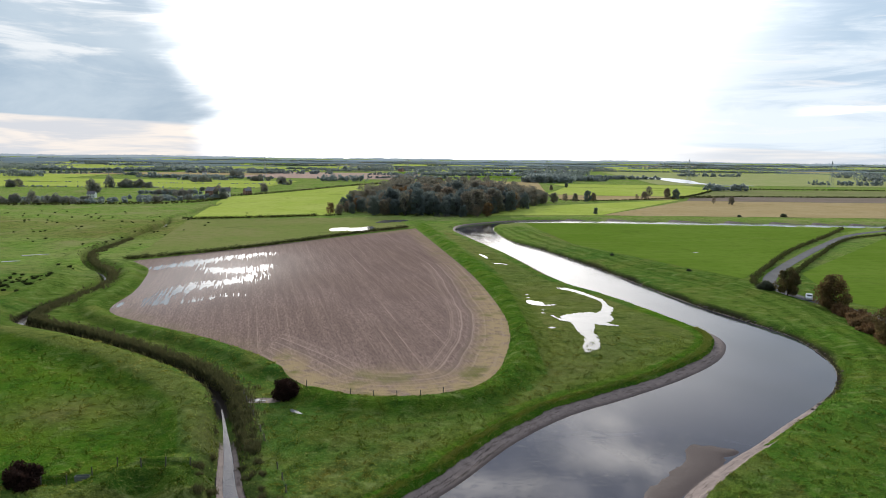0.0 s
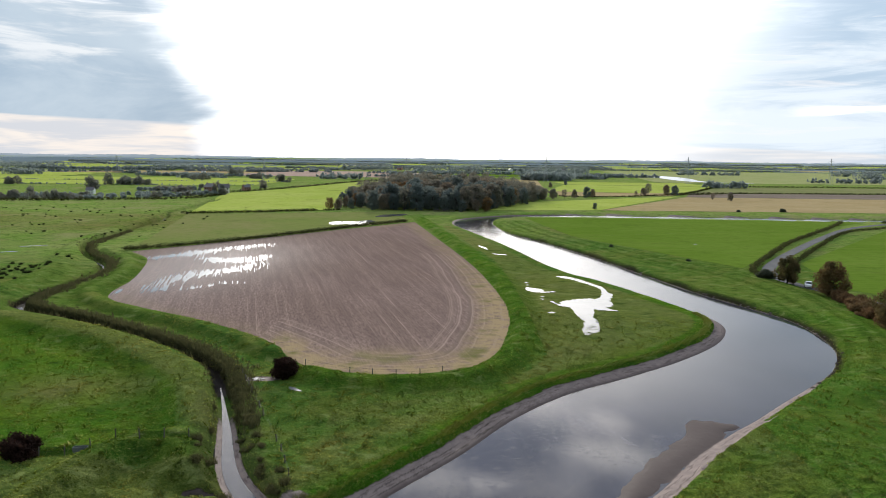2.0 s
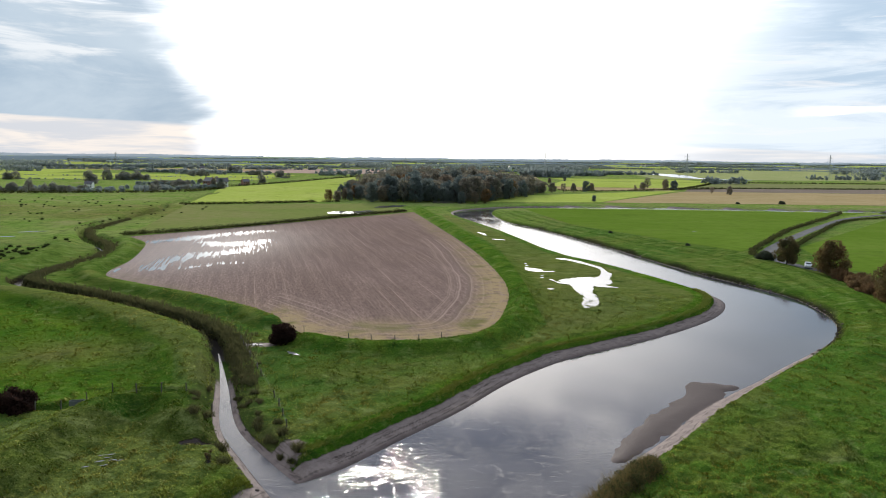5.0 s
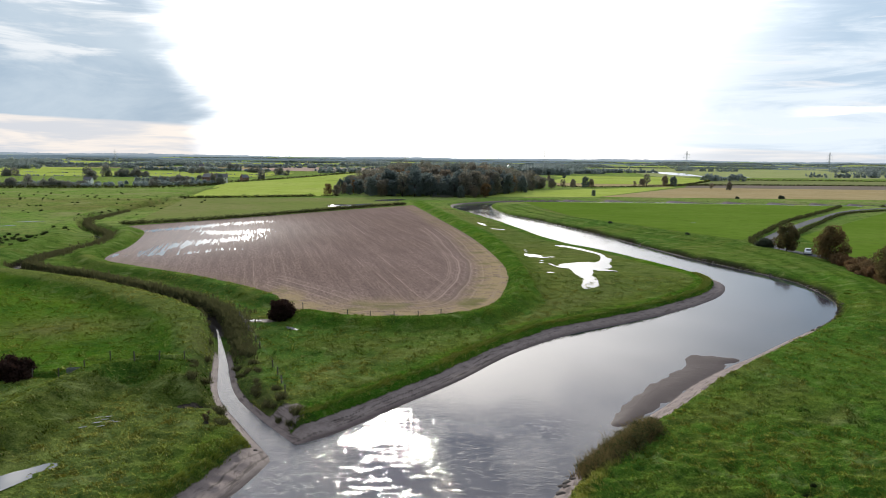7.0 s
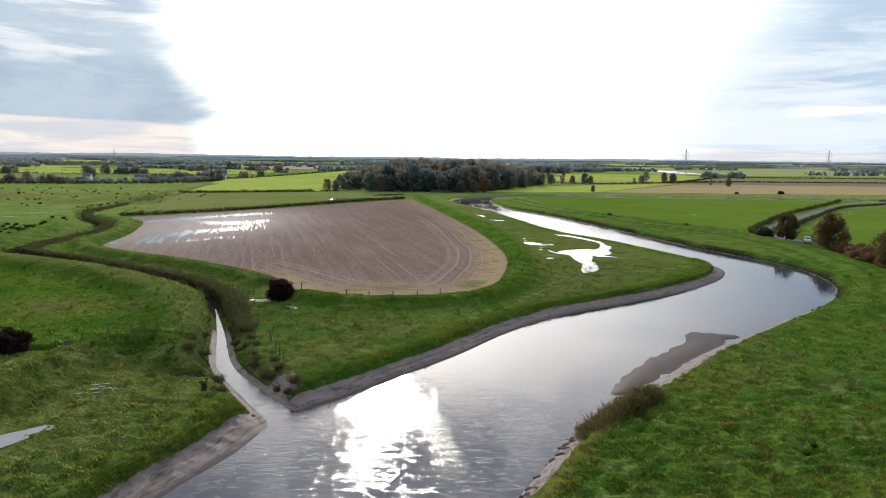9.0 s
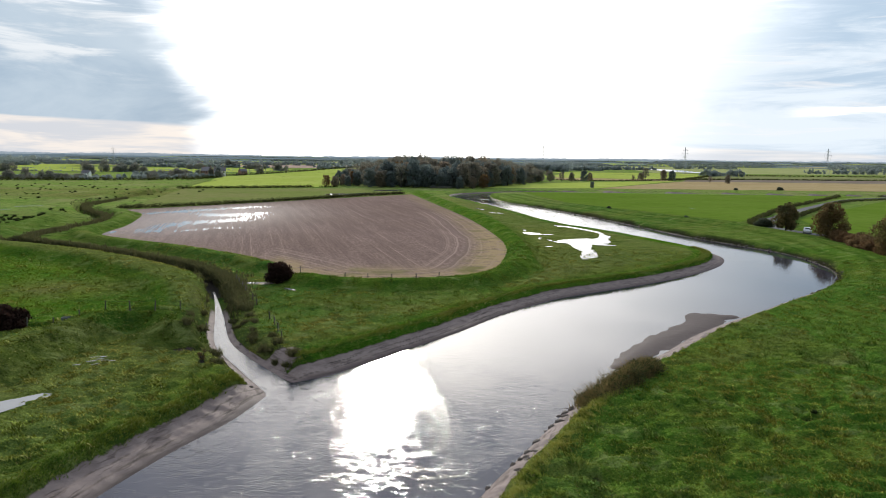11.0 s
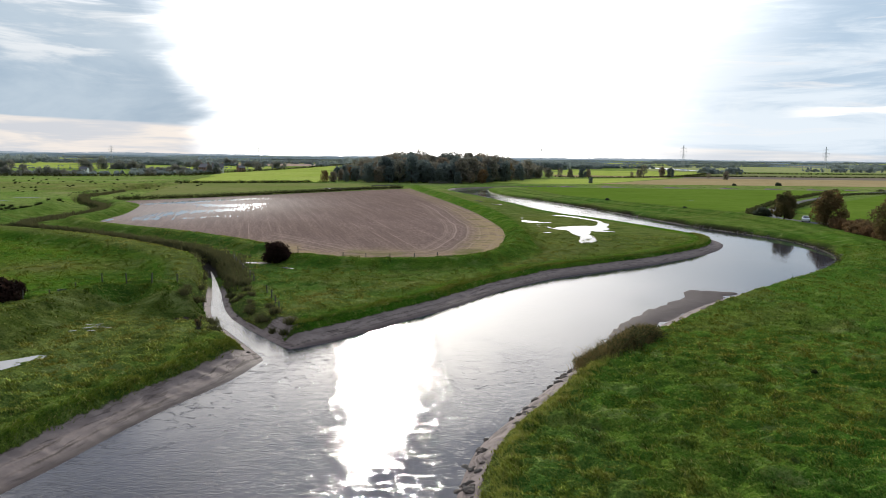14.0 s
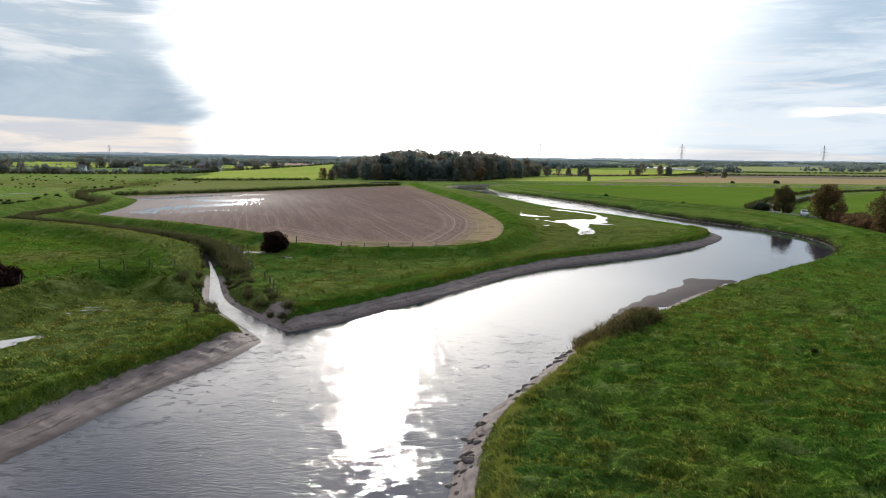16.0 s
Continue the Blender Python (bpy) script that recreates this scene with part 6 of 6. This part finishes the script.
def blades(points, tall, wide, per, spread, lean, rng, droop=0.25):
    """Tufts of bent blades: arrays of vertices and triangles (two a blade)."""
    n = len(points)
    base = np.repeat(points, per, 0) + np.column_stack([rng.normal(size=(n * per, 2)) * np.repeat(spread, per)[:, None], np.zeros(n * per)])
    h = np.repeat(tall, per) * rng.uniform(0.5, 1.2, n * per)
    a = rng.uniform(0, 2 * np.pi, n * per)
    side = np.column_stack([np.cos(a), np.sin(a), np.zeros(n * per)]) * (np.repeat(wide, per) * rng.uniform(0.6, 1.3, n * per))[:, None]
    bend = rng.normal(size=(n * per, 2)) * droop + np.array(lean)
    mid = base + np.column_stack([bend * h[:, None] * 0.35, h * 0.6])
    top = base + np.column_stack([bend * h[:, None], h * 0.95])
    v = np.stack([base - side, base + side, mid - side * 0.7, mid + side * 0.7, top], 1).reshape(-1, 3)
    k = np.arange(n * per)[:, None] * 5
    f = np.vstack([k + np.array([0, 1, 3]), k + np.array([0, 3, 2]), k + np.array([2, 3, 4])])
    return v, f


def scatter(n, r0, r1, half_deg, rng, power=1.0):
    r = r0 * (r1 / r0) ** (rng.random(n) ** power)
    a = np.radians(rng.uniform(-half_deg, half_deg, n))
    return r * np.sin(a), r * np.cos(a)


def lay_normals(me, x, y, z, times, rng):
    """Shades the blades of each tuft as the slope on which they grow."""
    e = 0.3
    n = np.column_stack([z - height(x + e, y), z - height(x, y + e), np.full(len(x), e)])
    n /= np.linalg.norm(n, axis=1)[:, None]
    n = np.repeat(n, times, 0) + 0.25 * np.repeat(rng.normal(size=(len(x) * times // 5, 3)), 5, 0)
    n /= np.linalg.norm(n, axis=1)[:, None]
    me.polygons.foreach_set("use_smooth", np.ones(len(me.polygons), bool))
    me.normals_split_custom_set_from_vertices(n.tolist())


def make_grass():
    rng = np.random.default_rng(71)
    x, y = scatter(290000, 24, 150, 37, rng, 1.0)
    z, cov = plan(x, y)
    bare = inside(x, y, FIELD) | (np.hypot((x + 33.2) * 0.8, (y - 48) * 0.62) < 2.6) | inside(x, y, RIVER_AREA) | (cov["mud"] > 0.45) | (z < WATER + 0.25)
    tuss = wave_noise(x, y, 2.0, 81, 3)
    keep = ~bare & (rng.random(len(x)) < np.clip(0.45 + 0.8 * tuss, 0.12, 1.0))
    x, y, z, tuss = x[keep], y[keep], z[keep], tuss[keep]
    cov = {k: cov[k][keep] for k in ("lush", "dry", "deep")}
    r = np.hypot(x, y)
    tall = (0.12 + 0.22 * np.clip(tuss, 0, 1)) * rng.uniform(0.7, 1.3, len(x))
    wide = 0.012 + r * 0.00042
    v, f = blades(np.column_stack([x, y, z - 0.03]), tall, wide, 3, 0.07 + r * 0.0010, (-0.55, -0.30), rng, 0.55)
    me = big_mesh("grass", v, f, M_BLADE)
    lay_normals(me, x, y, z, 15, rng)
    for key, q in cov.items():
        cover(me, key, np.repeat(q, 15))
    thing("grass", "rough uncut meadow grass in wind-laid tufts", "grass", kind="stuff", me=me)


make_grass()


def make_lip_turf():
    """Long grass over both turf edges; the left lip's shade is painted in."""
    rng = np.random.default_rng(83)
    V, F, D, base = [], [], [], 0
    for line, off, y0, y1, n, sway, dried in ((LEFT_BANK, 3.5, 20, 150, 9000, (0.7, -0.1), 0.0), (RIGHT_BANK, -2.5, 20, 62, 2600, (-0.7, 0.0), 1.0)):
        edge = line[(line[:, 1] > y0) & (line[:, 1] < y1)]
        t = np.gradient(edge[:, :2], axis=0)
        t /= np.linalg.norm(t, axis=1)[:, None]
        nrm = np.stack([-t[:, 1], t[:, 0]], 1)
        i = rng.integers(0, len(edge), n)
        p = edge[i, :2] - nrm[i] * (off + 0.35 * rng.normal(size=n))[:, None] + t[i] * rng.uniform(-0.8, 0.8, n)[:, None]
        z, cov = plan(p[:, 0], p[:, 1])
        ok = (cov["mud"] < 0.75) & (z > WATER + 0.35)
        p, z = p[ok], z[ok]
        r = np.hypot(p[:, 0], p[:, 1])
        v, f = blades(np.column_stack([p, z - 0.03]), rng.uniform(0.14, 0.36, len(p)), 0.012 + r * 0.0003, 4, np.full(len(p), 0.12), sway, rng, 0.5)
        V.append(v), F.append(f + base), D.append(np.full(len(v), dried))
        base += len(v)
    me = big_mesh("bank_grass", np.vstack(V), np.vstack(F), M_BLADE)
    # the left lip is coloured dark in place of the shade below it
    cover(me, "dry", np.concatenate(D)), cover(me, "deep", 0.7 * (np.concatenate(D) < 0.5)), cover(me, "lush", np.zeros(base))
    thing("bank_grass", "long dark grass hanging over the river bank edge", "grass", kind="stuff", me=me)


make_lip_turf()


def make_reeds():
    """Rough brown reed and sedge on the far side of the stream, and on the river bank."""
    rng = np.random.default_rng(91)
    i = rng.integers(0, len(STREAM) - 1, 20000)
    t = np.gradient(STREAM[:, :2], axis=0)
    t /= np.linalg.norm(t, axis=1)[:, None]
    nrm = np.stack([-t[:, 1], t[:, 0]], 1)
    side = np.where(rng.random(len(i)) < 0.97, -1.0, 1.0)
    off = side * (STREAM[i, 2] + 0.7 + np.abs(rng.normal(size=len(i))) * np.where(side < 0, 1.5, 0.5))
    p = STREAM[i, :2] + nrm[i] * off[:, None] + t[i] * rng.uniform(-1, 1, len(i))[:, None]
    keep = (p[:, 1] > 80) & (p[:, 1] < 300) & (rng.random(len(i)) < np.where(p[:, 1] > 172, 0.25, 1.0)) & (rng.random(len(i)) < np.clip((p[:, 1] - 78) / 24, 0, 1)) & ~inside(p[:, 0], p[:, 1], FIELD)
    p = p[keep]
    z = height(p[:, 0], p[:, 1])
    r = np.hypot(p[:, 0], p[:, 1])
    v, f = blades(np.column_stack([p, z - 0.05]), rng.uniform(0.45, 1.0, len(p)), 0.03 + r * 0.0003, 5, np.full(len(p), 0.2), (-0.1, -0.1), rng, 0.3)
    thing("reed_fringe", "brown reed and sedge lining the stream", "reeds", kind="stuff", me=big_mesh("reed_fringe", v, f, M_REED))


make_reeds()


def make_reed_clump():
    """A domed mass of reed: feathery heads over a leafy body."""
    rng = np.random.default_rng(95)
    line = curve([(11.4, 52.4), (13.4, 54.8), (15.8, 57.4), (18.0, 60.0), (19.2, 61.8)], 0.3)
    root = thing("reed_bed", "dense brown and green reed clump on the river bank", "reeds")
    i = rng.integers(0, len(line), 120)
    k = np.sin(np.pi * (i + 0.5) / len(line)) ** 0.5
    p = line[i, :2] + np.column_stack([0.5 + rng.normal(size=120) * 0.75 * k, rng.normal(size=120) * 0.6])
    z = np.maximum(height(p[:, 0], p[:, 1]), WATER)
    v, f = leaf_cloud(np.column_stack([p, z + 0.55 * k]), 0.5 + 0.25 * k, 60, 0.10, rng, 0.9, 0.3)
    part("foliage", big_mesh("foliage", v, f, M_HEDGE), root)
    i = rng.integers(0, len(line), 1500)
    k = np.sin(np.pi * (i + 0.5) / len(line)) ** 0.5
    p = line[i, :2] + np.column_stack([0.4 + rng.normal(size=1500) * 0.75 * k, rng.normal(size=1500) * 0.6])
    z = np.maximum(height(p[:, 0], p[:, 1]), WATER)
    v, f = blades(np.column_stack([p, z - 0.05]), rng.uniform(0.8, 1.25, len(p)) * (0.6 + 0.5 * k), np.full(len(p), 0.022), 6, np.full(len(p), 0.2), (-0.2, 0.0), rng, 0.45)
    part("plume", big_mesh("plume", v, f, M_SEDGE), root, "brown reed plume")


make_reed_clump()


def make_rush(seed):
    rng = np.random.default_rng(seed)
    n = 60
    p = np.column_stack([rng.normal(size=(n, 2)) * 0.28, np.full(n, -0.05)])
    v, f = blades(p, rng.uniform(0.5, 0.9, n), np.full(n, 0.03), 3, np.full(n, 0.08), (0, 0), rng, 0.5)
    return thing("rush_tussock", "dark green rush tussock on the wet pasture", "rushes", "rush tussocks on the pasture", me=big_mesh("rush_tussock", v, f, M_RUSH))


def make_tussock(seed):
    rng = np.random.default_rng(seed)
    n = 50
    p = np.column_stack([rng.normal(size=(n, 2)) * 0.3, np.full(n, -0.05)])
    v, f = blades(p, rng.uniform(0.4, 0.8, n), np.full(n, 0.03), 4, np.full(n, 0.1), (0, 0), rng, 0.7)
    return thing("grass_tussock", "pale straw grass tussock on the stream bank", "tussock", "tussocks along the stream", me=big_mesh("grass_tussock", v, f, M_REED))


TUSSOCK = make_tussock(9)
TUSSOCK.matrix_basis = pose(-21.4, 79.5, float(height(-21.4, 79.5)[0]))
tus_rng = random.Random(12)
for i in range(48):
    q = STREAM[tus_rng.randrange(0, 22)]
    side = 1 if tus_rng.random() < 0.75 else -1
    x, y = q[0] + side * (q[2] + tus_rng.uniform(1.0, 3.0)), q[1] + tus_rng.uniform(-1.5, 1.5)
    if math.hypot(x + 12.8, y - 57) < 4.5:
        continue
    put_at(TUSSOCK, x, y, tus_rng.uniform(0.6, 1.3), tus_rng.uniform(0, 360), 0.0)
sap = make_bush(55, 2.2, 0.5, 0.08, M_LEAF, "thin leafless sapling standing in the meadow", 10, 30, "sapling")
sap.matrix_basis = pose(-20.6, 60.2, float(height(-20.6, 60.2)[0]) - 0.05)

RUSH = make_rush(5)
rush_rng = random.Random(6)
RUSH.matrix_basis = pose(-110, 180, float(height(-110, 180)[0]))
for i in range(170):
    if i < 80:
        x, y = rush_rng.gauss(-128, 9), rush_rng.gauss(192, 12)
    else:
        x, y = rush_rng.uniform(-260, -120), rush_rng.uniform(260, 440)
    if x > -104 or math.hypot(x, y) < 140:
        continue
    put_at(RUSH, x, y, rush_rng.uniform(0.6, 1.2), rush_rng.uniform(0, 360), 0.0)
for x, y, s in ((27.3, 48.8, 0.55), (27.9, 49.2, 0.4), (-24.6, 65.4, 0.9), (-23.6, 64.6, 0.7)):
    tagged(put_at(RUSH, x, y, s, 40 * x, 0.0), "dark sedge tussock in the rough grass")
